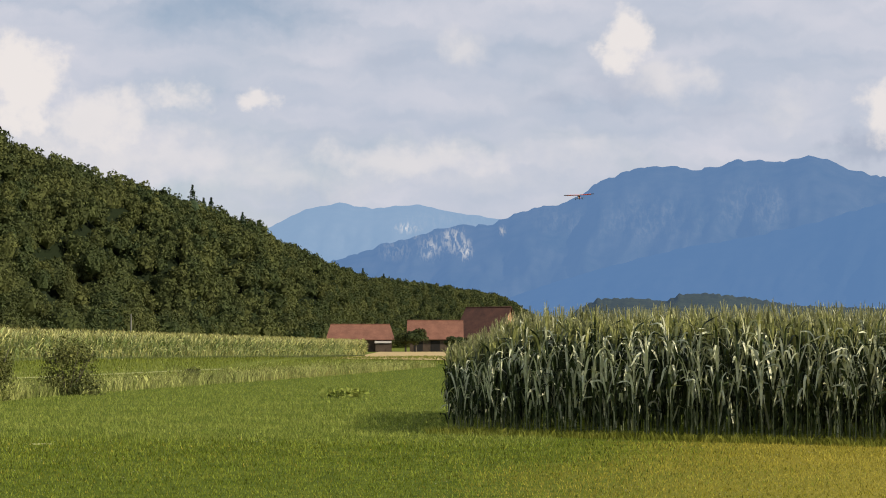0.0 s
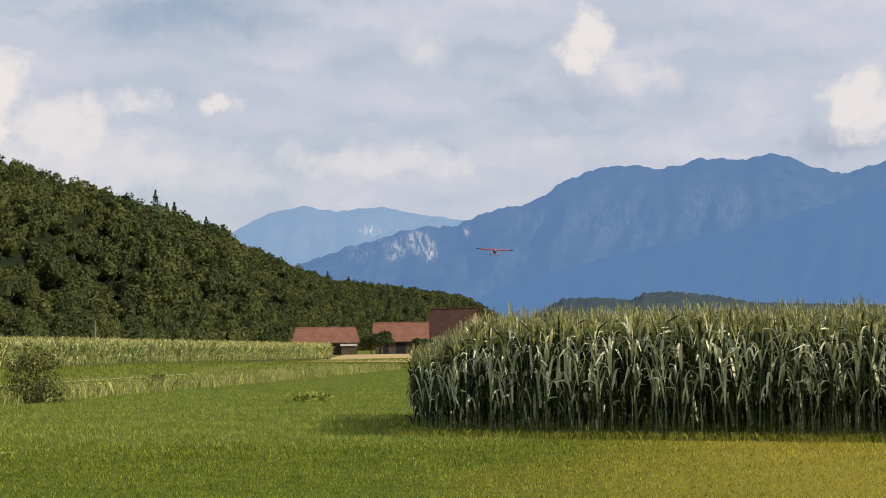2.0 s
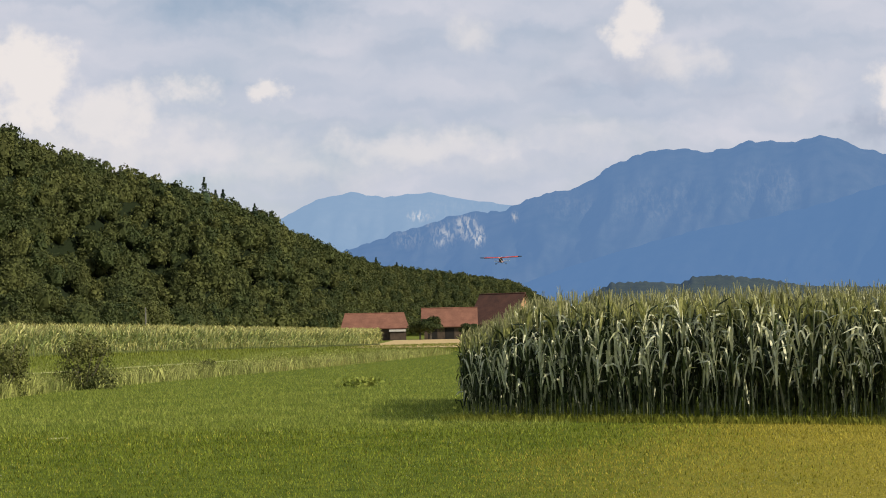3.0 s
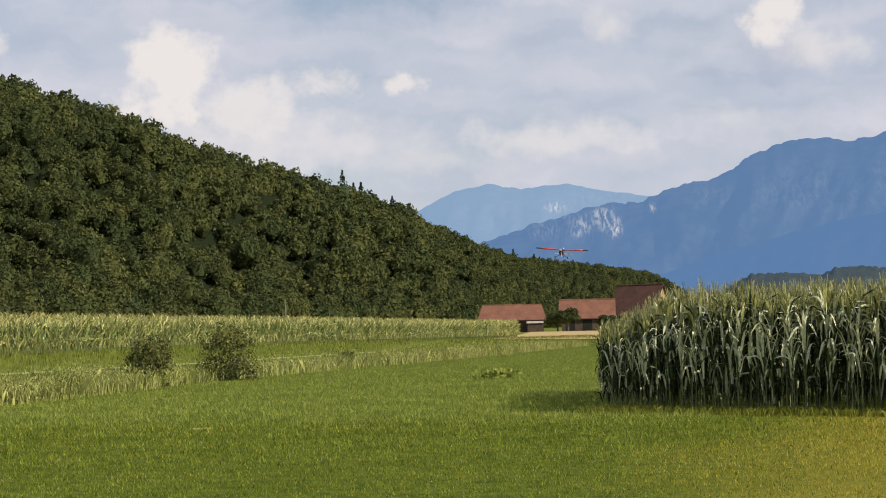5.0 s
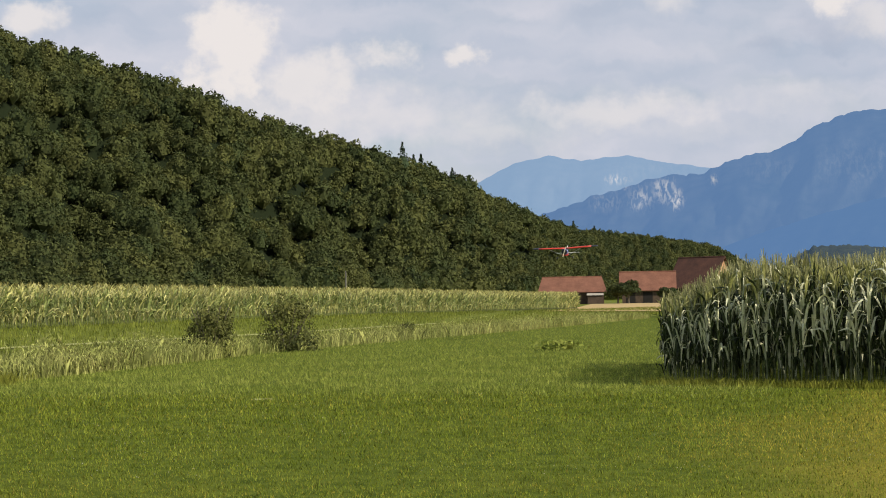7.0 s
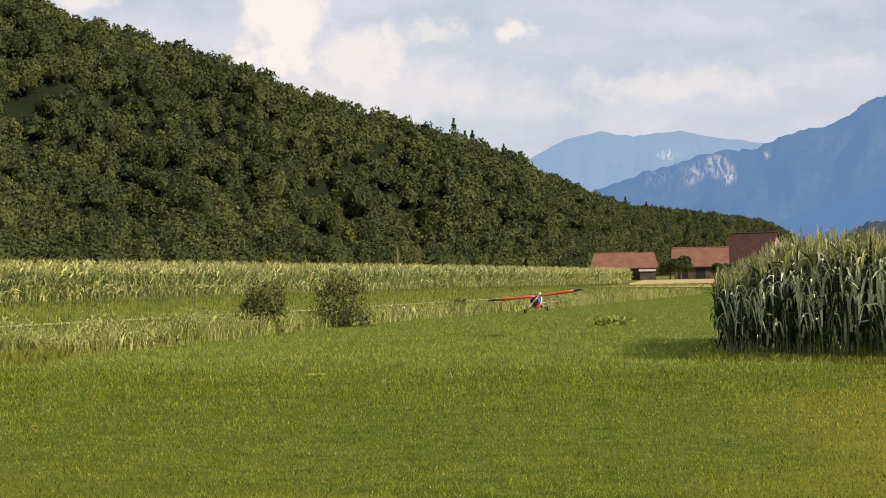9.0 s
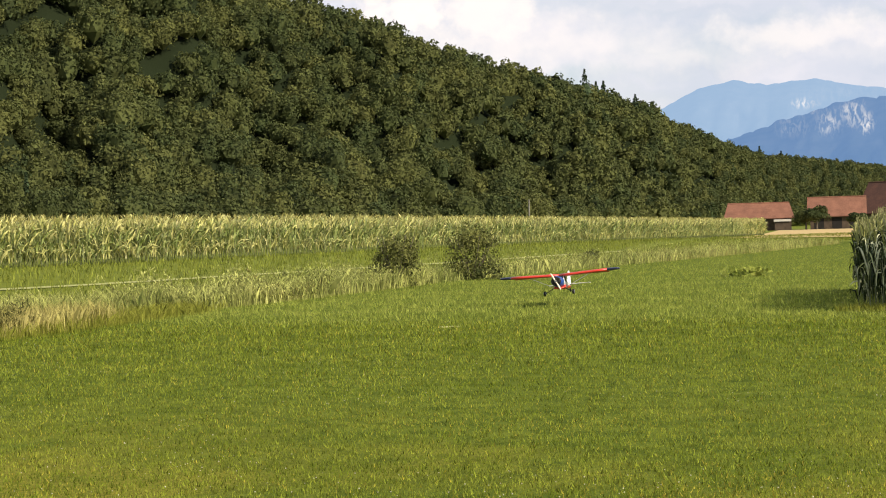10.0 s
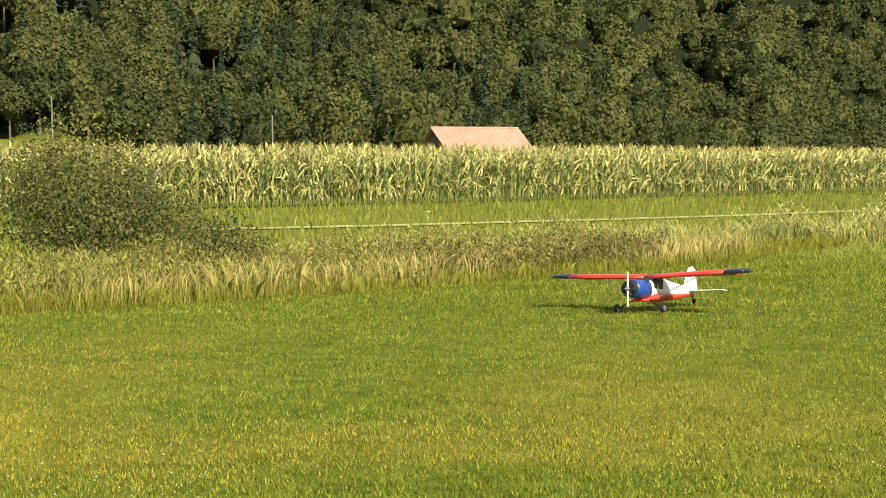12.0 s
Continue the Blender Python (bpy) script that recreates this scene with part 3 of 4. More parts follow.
def crown_points(rng, n, wide, tall, lumps):
    """Points and outward normals over a heap of rounded boughs (bushes)."""
    ang = rng.uniform(0, 2 * np.pi, lumps)
    hi = np.concatenate([[0.5], rng.uniform(0.1, 0.95, lumps - 1)])
    out = np.sqrt(np.clip(1 - (2 * hi - 0.85) ** 2, 0.05, 1)) * rng.uniform(0.3, 0.7, lumps) * wide
    out[0] = 0.0
    c = np.stack([np.cos(ang) * out, np.sin(ang) * out, hi * tall * 0.8], -1)
    r = rng.uniform(0.2, 0.42, lumps) * wide
    r[0] = 0.62 * wide
    pick = rng.choice(lumps, n, p=r ** 2 / (r ** 2).sum())
    d = rng.normal(size=(n, 3))
    d[:, 2] = np.abs(d[:, 2]) * 0.9 - 0.35
    d /= np.linalg.norm(d, axis=1)[:, None]
    p = c[pick] + d * (r[pick] * rng.uniform(0.6, 1.22, n))[:, None] * (1.0, 1.0, 1.15)
    nn = d + rng.normal(size=(n, 3)) * 0.5
    nn /= np.linalg.norm(nn, axis=1)[:, None]
    return p, nn, c, r


def icosphere(steps):
    bm = bmesh.new()
    bmesh.ops.create_icosphere(bm, subdivisions=steps, radius=1.0)
    bm.verts.ensure_lookup_table()
    v, f = np.array([q.co[:] for q in bm.verts]), [[q.index for q in t.verts] for t in bm.faces]
    bm.free()
    return v, f


ICO_V, ICO_F = icosphere(1)
BALL_V, BALL_F = icosphere(2)


def bough_radius(way, balls, size):
    """How far a heap of balls round the origin reaches along each direction, and the normal there."""
    along = way @ balls.T
    inside = along ** 2 - (balls ** 2).sum(1) + size ** 2
    reach = np.where(inside > 0, along + np.sqrt(np.maximum(inside, 0)), 0.0)
    best = reach.argmax(1)
    far = reach[np.arange(len(way)), best]
    bare = far < 0.62
    far = np.where(bare, 0.62, far)
    nn = np.where(bare[:, None], way, way * far[:, None] - balls[best])
    return far, nn / (np.linalg.norm(nn, axis=1)[:, None] + 1e-9)


def crown_arrays(rng, n, wide, tall, leaf, lumps=8, conifer=False):
    """Vertices and faces of a crown: leaf clumps over an added hull that blocks the view through, its base at z = 0."""
    if conifer:
        h = rng.uniform(0, 1, n) ** 1.3
        ang = rng.uniform(0, 2 * np.pi, n)
        tier = (1 - h) * (0.75 + 0.25 * np.sin(h * 40)) * wide * rng.uniform(0.55, 1.0, n)
        p = np.stack([np.cos(ang) * tier, np.sin(ang) * tier, h * tall], -1)
        nn = np.stack([np.cos(ang) * 0.5, np.sin(ang) * 0.5, np.full(n, 0.85)], -1) + rng.normal(size=(n, 3)) * 0.3
        nn /= np.linalg.norm(nn, axis=1)[:, None]
        v, f = leaf_quads(rng, p, nn, leaf)
        core = BALL_V * (wide * 0.42, wide * 0.42, tall * 0.40) * (1 - 0.55 * np.clip(BALL_V[:, 2:], -1, 1)) + (0, 0, tall * 0.40)
        ball = BALL_F
    else:
        balls = rng.normal(size=(lumps, 3))
        balls[:, 2] = np.abs(balls[:, 2]) * 1.1 - 0.45
        balls *= (rng.uniform(0.5, 0.68, lumps) / np.linalg.norm(balls, axis=1))[:, None]
        size = rng.uniform(0.22, 0.38, lumps)
        shape = np.array([wide, wide, tall * 0.5])
        way = rng.normal(size=(n, 3))
        way[:, 2] = np.where(way[:, 2] < -0.5, -way[:, 2], way[:, 2])
        way /= np.linalg.norm(way, axis=1)[:, None]
        far, nn = bough_radius(way, balls, size)
        p = way * (far * rng.uniform(0.80, 1.08, n))[:, None] * shape + (0, 0, tall * 0.46)
        nn = nn / shape * wide + rng.normal(size=(n, 3)) * 0.45
        nn /= np.linalg.norm(nn, axis=1)[:, None]
        v, f = leaf_tris(rng, p, nn, leaf)
        far, _ = bough_radius(ICO_V, balls, size)
        core, ball = ICO_V * (far * rng.uniform(0.74, 0.84, len(ICO_V)))[:, None] * shape + (0, 0, tall * 0.46), ICO_F
    return np.concatenate([v, core]), f.tolist() + [[len(v) + k for k in t] for t in ball]


def trunk_bm(height, r, limbs, rng, spread):
    bm = bmesh.new()
    tube(bm, (0, 0, -0.3), (0, 0, height * 0.6), r, r * 0.6, 7)
    for k in range(limbs):
        a = 2 * math.pi * k / limbs + rng.uniform(-0.4, 0.4)
        h = height * rng.uniform(0.3, 0.58)
        tube(bm, (0, 0, h), (math.cos(a) * spread, math.sin(a) * spread, h + spread * 0.9), r * 0.45, r * 0.12, 5)
    return bm


def tree_thing(seed, wide, tall, conifer=False, n=1300, leaf=0.40):
    rng = np.random.default_rng(seed)
    tree = new("spruce" if conifer else "broadleaf_tree")
    part("trunk", trunk_bm(tall, 0.24, 0 if conifer else 5, rng, wide * 0.4), M_BARK, tree)
    v, f = crown_arrays(rng, n, wide, tall * 0.86, leaf, 15, conifer)
    v[:, 2] += tall * (0.08 if conifer else 0.14)
    me = mesh_of("crown", v, f, M_CONIFER if conifer else M_LEAF, tint=np.full(len(v), rng.uniform()))
    part("crown", me, None, tree)
    return tree


def plant_forest():
    rng = np.random.default_rng(7)
    spots = []
    for trial in range(110000):
        az = rng.uniform(-4.4, 54) if trial % 4 else rng.uniform(-4.4, 6)
        foot, crest, top = hill(az)
        s = rng.uniform(-0.03, 1.10)
        if rng.uniform() < 0.18:
            s = rng.uniform(0.86, 1.06)
        d = foot + (crest - foot) * s + (rng.uniform(-15, 15) if az < 5 else 0.0)
        if s < 0.07 * float(smooth01((az - 43) / 3)):
            continue
        if rng.uniform() < d / 700:
            spots.append((az, s, d, -math.sin(radians(az)) * d, math.cos(radians(az)) * d))
    kept, cells = [], {}
    for sp in spots:
        gap = 5.0 if sp[0] > 4 else 4.3
        key = (int(sp[3] // 4.2), int(sp[4] // 4.2))
        if any(math.hypot(sp[3] - o[3], sp[4] - o[4]) < gap for i in (-2, -1, 0, 1, 2) for j in (-2, -1, 0, 1, 2) for o in cells.get((key[0] + i, key[1] + j), ())):
            continue
        cells.setdefault(key, []).append(sp)
        kept.append(sp)
    kept.sort(key=lambda q: q[2])
    kinds = [tree_thing(100 + k, rng.uniform(5.0, 6.6), rng.uniform(14, 19)) for k in range(6)] + [tree_thing(120 + k, 3.8, rng.uniform(15, 19), True, 900, 0.45) for k in range(2)]
    for k in kinds[:6]:
        tagged(k, "tall broadleaf tree in dark summer leaf on the slope", "tree", "trees at the wood's edge")
    for k in kinds[6:]:
        tagged(k, "slim dark green spruce among broadleaf trees", "tree", "trees at the wood's edge")
    used = set()
    far_v, far_f, far_t, base = [], [], [], 0
    forms = [crown_arrays(rng, 480, rng.uniform(4.6, 6.2), rng.uniform(11.5, 15), 0.46, 20) for _ in range(12)]
    small = [crown_arrays(rng, 270, rng.uniform(4.6, 6.0), 13.0, 0.60, 14) for _ in range(12)]
    for n, (az, s, d, x, y) in enumerate(kept):
        z = float(land(x, y)) - 4.2 * float(smooth01((s - 0.75) / 0.2) * np.interp(az, (1.0, 6.0), (0.15, 1.0)))
        size = rng.uniform(0.80, 1.20) * float(np.interp(az, (1.0, 6.0), (0.60, 1.0)))
        if n < 290:
            k = int(rng.integers(0, 6)) if rng.uniform() > 0.42 else int(rng.integers(6, 8))
            m = pose(x, y, z - 0.2, 0, 0, rng.uniform(0, 360)) @ Matrix.Scale(size, 4)
            if k not in used:
                kinds[k].matrix_basis = m
                used.add(k)
            else:
                c = copy_thing(kinds[k], pose(x, y, z - 0.2, 0, 0, rng.uniform(0, 360)))
                c.scale = (size, size, size)
        else:
            v, f = (forms if d < 600 else small)[int(rng.integers(0, 12))]
            a = rng.uniform(0, 6.28)
            c, sn = math.cos(a), math.sin(a)
            w = v @ np.array([[c, sn, 0], [-sn, c, 0], [0, 0, 1]]) * size + (x, y, z - 1.0)
            far_v.append(w)
            far_f += [[q + base for q in t] for t in f]
            far_t.append(np.full(len(w), rng.uniform()))
            base += len(w)
    for k in range(8):
        if k not in used:
            kinds[k].matrix_basis = pose(-260, 420 + 9 * k, float(land(-260, 420 + 9 * k)))
    if far_v:
        me = mesh_of("hillside_wood", np.concatenate(far_v), far_f, M_LEAF, tint=np.concatenate(far_t))
        tagged(new("hillside_wood", me), "dense dark green broadleaf wood covering the hillside", "wood", kind="stuff")


plant_forest()
for k, (az, extra, tall, wide) in enumerate([(8.42, 0, 17.5, 6.5), (8.05, 2, 13.5, 5.5), (7.8, 4, 15, 6.0), (6.75, 0, 13.5, 6.0), (2.7, 0, 13, 5.0), (2.0, 0, 12, 5.0)]):
    _, d, _ = hill(az)
    t = tree_thing(140 + k, wide, tall, True, 800, 0.5)
    x, y = -math.sin(radians(az)) * d, math.cos(radians(az)) * d
    t.matrix_basis = pose(x, y, float(land(x, y)) - 3.5)
    tagged(t, "dark spruce standing above the wooded crest", "tree", "spruces on the crest")


# ------------------------------------------------------------ maize
def leaf_strip(rng, h, ang, length, width, droop, segs, steep=0.0):
    """One arching maize leaf: rises from the stalk and hangs over."""
    way = np.array([math.cos(ang), math.sin(ang), 0.0])
    side = np.array([-math.sin(ang), math.cos(ang), 0.0])
    up = np.array([0, 0, 1.0])
    v = []
    p = np.array([0, 0, h])
    lift, twist = rng.uniform(1.0, 1.35) + steep, rng.uniform(-1.5, 1.5)
    bend = np.exp(-((np.arange(segs + 1) / segs - rng.uniform(0.25, 0.75)) / 0.16) ** 2)
    bend /= bend.sum()
    for k in range(segs + 1):
        t = k / segs
        w = width * (0.55 + 1.2 * t) * (1 - t ** 2.2) + 0.003
        ahead = way * math.cos(lift) + up * math.sin(lift)
        across = side * math.cos(twist * t) + np.cross(side, ahead) * math.sin(twist * t)
        v += [p + across * w / 2, p - across * w / 2]
        p = p + ahead * length / segs
        lift -= droop / segs * (0.6 + 1.4 * t) if not steep else droop * bend[k]
    f = [(2 * k, 2 * k + 1, 2 * k + 3, 2 * k + 2) for k in range(segs)]
    return np.array(v), f


def maize_pieces(seed, tall=2.3, segs=6, leaves=11, broad=1.0, low=0.12, steep=0.0, pale=0.27):
    """Pieces of a plant as (name, verts, faces, material number)."""
    rng = np.random.default_rng(seed)
    got = []
    r = 0.011
    sq = [(r, 0), (0, r), (-r, 0), (0, -r)]
    lean = rng.normal(size=2) * 0.03
    v = [(x, y, 0.0) for x, y in sq] + [(x * 0.5 + lean[0], y * 0.5 + lean[1], tall * 0.92) for x, y in sq]
    got.append(("stalk", np.array(v), [(k, (k + 1) % 4, 4 + (k + 1) % 4, 4 + k) for k in range(4)], 1))
    turn = rng.uniform(0, 6.28)
    for k in range(leaves):
        t = (k + 0.6) / leaves
        h = tall * (low + (0.90 - low) * t)
        a = turn + math.pi * k + rng.normal() * 0.5
        length = (0.45 + 0.45 * math.sin(math.pi * min(1, 0.25 + 0.75 * t))) * rng.uniform(0.8, 1.15)
        if t > 0.85:
            length *= 0.75 if steep == 0 else 0.5
        droop = rng.uniform(1.2, 2.6) * (1.28 - 0.9 * t)
        if steep:
            length *= 0.8
            # lower leaves fold over and hang close to the stalk, the top ones stand up
            droop = rng.uniform(1.5, 3.2) if t < 0.5 else rng.uniform(1.5, 3.2) * (1 - (t - 0.5) / 0.52)
        v, f = leaf_strip(rng, h, a, length, rng.uniform(0.065, 0.095) * broad, droop, segs, steep)
        # top leaves take the sunlit colour, a random share the sheen colour
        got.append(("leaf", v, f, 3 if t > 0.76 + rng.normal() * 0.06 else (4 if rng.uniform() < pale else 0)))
    v, f = [], []
    for k in range(6):
        a = rng.uniform(0, 6.28)
        o = 0.0 if k == 0 else rng.uniform(0.05, 0.13)
        top = np.array([math.cos(a) * o, math.sin(a) * o, tall * 0.92 + rng.uniform(0.14, 0.26)])
        s = np.array([-math.sin(a), math.cos(a), 0]) * 0.005
        b = len(v)
        v += [np.array([0, 0, tall * 0.9]) + s, np.array([0, 0, tall * 0.9]) - s, top - s, top + s]
        f.append((b, b + 1, b + 2, b + 3))
    got.append(("tassel", np.array(v), f, 2))
    return got


MAIZE_MATS = [M_MAIZE, M_MAIZE_STALK, M_TASSEL, M_MAIZE_TOP, M_MAIZE_SHEEN]


def joined(pieces):
    v, f, ix, base = [], [], [], 0
    for _, pv, pf, mi in pieces:
        v.append(pv)
        f += [tuple(q + base for q in t) for t in pf]
        ix += [mi] * len(pf)
        base += len(pv)
    return np.concatenate(v), f, ix


def maize_mass(name, spots, forms, label, rng, mats=MAIZE_MATS):
    V, Fc, IX, base = [], [], [], 0
    for x, y, *own in spots:
        v, f, ix = forms[int(rng.integers(0, len(forms)))]
        a, s = rng.uniform(0, 6.28), rng.uniform(0.9, 1.08) * (own[0] if own else 1.0)
        c, sn = math.cos(a), math.sin(a)
        V.append(v @ np.array([[c, sn, 0], [-sn, c, 0], [0, 0, 1]]) * s + (x, y, float(land(x, y))))
        Fc += [[q + base for q in t] for t in f]
        IX += ix
        base += len(v)
    return tagged(new(name, mesh_of(name, np.concatenate(V), Fc, mats, IX)), label, "maize", kind="stuff")


def plant_maize():
    rng = np.random.default_rng(31)
    # the near block: rows along its front
    o, u, w = np.array([0.35, 33.0]), np.array([0.882, -0.471]), np.array([0.471, 0.882])
    kinds = []
    for k in range(7):
        plant = new("maize_plant")
        mats = MAIZE_MATS
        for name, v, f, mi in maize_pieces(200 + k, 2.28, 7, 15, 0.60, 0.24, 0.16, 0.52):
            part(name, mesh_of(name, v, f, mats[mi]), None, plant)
        kinds.append(tagged(plant, "tall green maize plant with drooping leaves and pale tassel", "maize plant", "maize along the field's front"))
    free = list(range(7))
    inner = []
    for row in range(14):
        for k in range(-72, 112):
            p = o + u * (k * 0.14 + rng.normal() * 0.03) + w * (row * 0.62 + rng.normal() * (0.12 if row == 0 else 0.06))
            grow = 0.70 + 0.30 * float(smooth01((p[0] - 0.1) / 1.9))
            if p[0] < 0.08 + 0.25 * rng.uniform() or (row == 0 and k < 0):
                continue
            if row == 0 and k < 100:
                m = pose(p[0], p[1], float(land(*p)), rng.normal() * 2, rng.normal() * 2, rng.uniform(0, 360))
                if free:
                    kinds[free.pop()].matrix_basis = m @ Matrix.Scale(grow, 4)
                else:
                    c = copy_thing(kinds[int(rng.integers(0, 7))], m)
                    c.scale = [rng.uniform(0.94, 1.06) * grow] * 3
            else:
                inner.append((p[0], p[1], grow))
    # fewer pale leaves inside, to paint the block's interior as shaded
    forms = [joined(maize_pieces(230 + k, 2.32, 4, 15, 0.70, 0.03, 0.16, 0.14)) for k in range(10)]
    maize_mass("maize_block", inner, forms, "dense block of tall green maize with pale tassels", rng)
    # the long field beyond the track
    front = [(-47.0, 34.0), (-39.4, 54.2), (-33.0, 87.0), (-29.5, 117.0), (-10.8, 236.0)]
    spots = []
    for a, b in zip(front, front[1:]):
        a, b = np.array(a), np.array(b)
        length = np.linalg.norm(b - a)
        way = (b - a) / length
        back = np.array([-way[1], way[0]])
        far = np.hypot(*a)
        step = 0.2 if far < 90 else 0.28
        for row in range(5 if far < 90 else 4):
            for k in range(int(length / step)):
                spots.append(a + way * (k * step + rng.uniform(-0.05, 0.05)) + back * (row * 0.75 + rng.normal() * 0.05))
    # its rounded far end
    for k in range(160):
        t = k / 160
        for row in range(4):
            spots.append(np.array([-10.8 - 22 * t ** 1.4, 236 + 9 * math.sqrt(t) - row * 0.75]))
    forms = [joined(maize_pieces(260 + k, 2.3, 3, 11, 1.25, 0.06, 0.0, 0.4)) for k in range(10)]
    maize_mass("maize_field", spots, forms, "long field of maize with sunlight painted into its leaves and straw-coloured tassels", rng, [M_FIELD_GREEN, M_MAIZE_STALK, M_STRAW, M_FIELD_LIT, M_FIELD_LIT])


plant_maize()


# ------------------------------------------------------------ grass and weeds
def blades(name, xy, tall, width, lean, material, label, seed, segs=1):
    """Grass blades: narrow triangles that lean each its own way."""
    rng = np.random.default_rng(seed)
    n = len(xy)
    z = land(xy[:, 0], xy[:, 1])
    a = rng.uniform(0, 2 * np.pi, n)
    h = tall * rng.uniform(0.5, 1.25, n)
    w = width * rng.uniform(0.6, 1.3, n)
    lo = lean * rng.uniform(0.2, 1.2, n) * h
    b = rng.uniform(0, 2 * np.pi, n)
    root = np.stack([xy[:, 0], xy[:, 1], z - 0.01], -1)
    side = np.stack([np.cos(a) * w / 2, np.sin(a) * w / 2, np.zeros(n)], -1)
    tip = root + np.stack([np.cos(b) * lo, np.sin(b) * lo, h], -1)
    if segs == 1:
        v = np.stack([root - side, root + side, tip], 1).reshape(-1, 3)
        f = np.arange(3 * n).reshape(-1, 3)
    else:
        mid = root * 0.45 + tip * 0.55 + np.stack([-np.cos(b) * lo * 0.3, -np.sin(b) * lo * 0.3, h * 0.08], -1)
        v = np.stack([root - side, root + side, mid + side * 0.8, tip, mid - side * 0.8], 1).reshape(-1, 3)
        f = np.arange(5 * n).reshape(-1, 5)
    return tagged(new(name, mesh_of(name, v, f, material)), label, "grass", kind="stuff")


def in_wedge(rng, n, az0, az1, r0, r1, power=1.0):
    """Random places between two azimuths and two distances, denser near the eye."""
    az = np.radians(rng.uniform(az0, az1, n))
    r = r0 * (r1 / r0) ** (rng.uniform(0, 1, n) ** power)
    return np.stack([-np.sin(az) * r, np.cos(az) * r], -1)


def dryness(xy):
    lump = 2.5 + 1.5 * np.sin(xy[:, 0] * 0.55 + 1.0) * np.sin(xy[:, 1] * 0.37)
    strip = smooth01((xy[:, 0] - 0.165 * xy[:, 1] + lump + 0.8) / 5) * smooth01((33 - xy[:, 1]) / 4)
    worn = smooth01((noise_mask(xy, 0.22, 4.0) - 0.5) * 3) * smooth01((17 - xy[:, 1]) / 8) * 0.6
    return np.maximum(strip, worn) + 0.06


def grow_grass():
    rng = np.random.default_rng(51)
    xy = in_wedge(rng, 500000, -18, 53, 8.0, 60)
    xy = xy[xy[:, 0] > edge_x(xy[:, 1])]
    meadow = xy[:, 1] + 0.12 * xy[:, 0] > 30.0 + rng.normal(size=len(xy)) * 1.2
    dry = rng.uniform(0, 1, len(xy)) < dryness(xy)
    big = np.clip(np.hypot(xy[:, 0], xy[:, 1]) / 20, 0.82, 1.5)
    tuft = 0.75 + 0.5 * noise_mask(xy, 6.0, 9.0)
    blades("lawn_grass", xy[~meadow & ~dry], 0.046 * big[~meadow & ~dry] * tuft[~meadow & ~dry], 0.015 * big[~meadow & ~dry], 0.7, M_BLADE, "short mown green grass of the airfield", 52)
    blades("dry_lawn_grass", xy[~meadow & dry], 0.042 * big[~meadow & dry] * tuft[~meadow & dry], 0.014 * big[~meadow & dry], 0.7, M_DRYBLADE, "short yellowed mown grass", 53)
    xy = in_wedge(rng, 200000, -4, 32, 28, 125)
    xy = xy[(xy[:, 0] > edge_x(xy[:, 1])) & (xy[:, 1] + 0.12 * xy[:, 0] > 30.0 + rng.normal(size=len(xy)) * 1.5)]
    blades("meadow_grass", xy, 0.095, 0.016, 0.8, M_MEADOW, "longer fresh green meadow grass", 54)
    # clover heads in the lawn
    xy = in_wedge(rng, 3600, -16, 52, 8.5, 40)
    xy = xy[(xy[:, 0] > edge_x(xy[:, 1])) & (noise_mask(xy, 0.25, 3.0) > 0.5)]
    v, f, base = [], [], 0
    for x, y in xy:
        r = rng.uniform(0.0025, 0.0055)
        v.append(ICO_V * r + (x, y, float(land(x, y)) + rng.uniform(0.03, 0.06)))
        f += [[q + base for q in t] for t in ICO_F]
        base += len(ICO_V)
    tagged(new("clover_flowers", mesh_of("clover_flowers", np.concatenate(v), f, M_FLOWER)), "small white clover heads scattered in the lawn", "flowers", kind="stuff")


def grow_foot_grass():
    """Uncut grass along the foot of the near maize."""
    rng = np.random.default_rng(57)
    a = rng.uniform(-0.3, 14.5, 5200)
    b = -0.15 - rng.uniform(0, 1, 5200) ** 1.3 * 0.7
    xy = np.stack([0.35 + 0.882 * a + 0.471 * b, 33.0 - 0.471 * a + 0.882 * b], -1)
    blades("foot_grass", xy, 0.15, 0.016, 0.7, M_VERGE, "uncut yellow-green grass at the maize's foot", 58, 2)


def noise_mask(xy, scale, seed):
    return np.array([0.5 + noise.noise((x * scale, y * scale, seed)) for x, y in xy])


def band(rng, n, y0, y1, depth, back=0.0):
    """Random places in the weedy strip between two stretches of its edge."""
    y = rng.uniform(y0, y1, n) + rng.normal(size=n) * 0.4
    return np.stack([edge_x(y) - back - rng.uniform(0, 1, n) ** 1.2 * depth, y], -1)


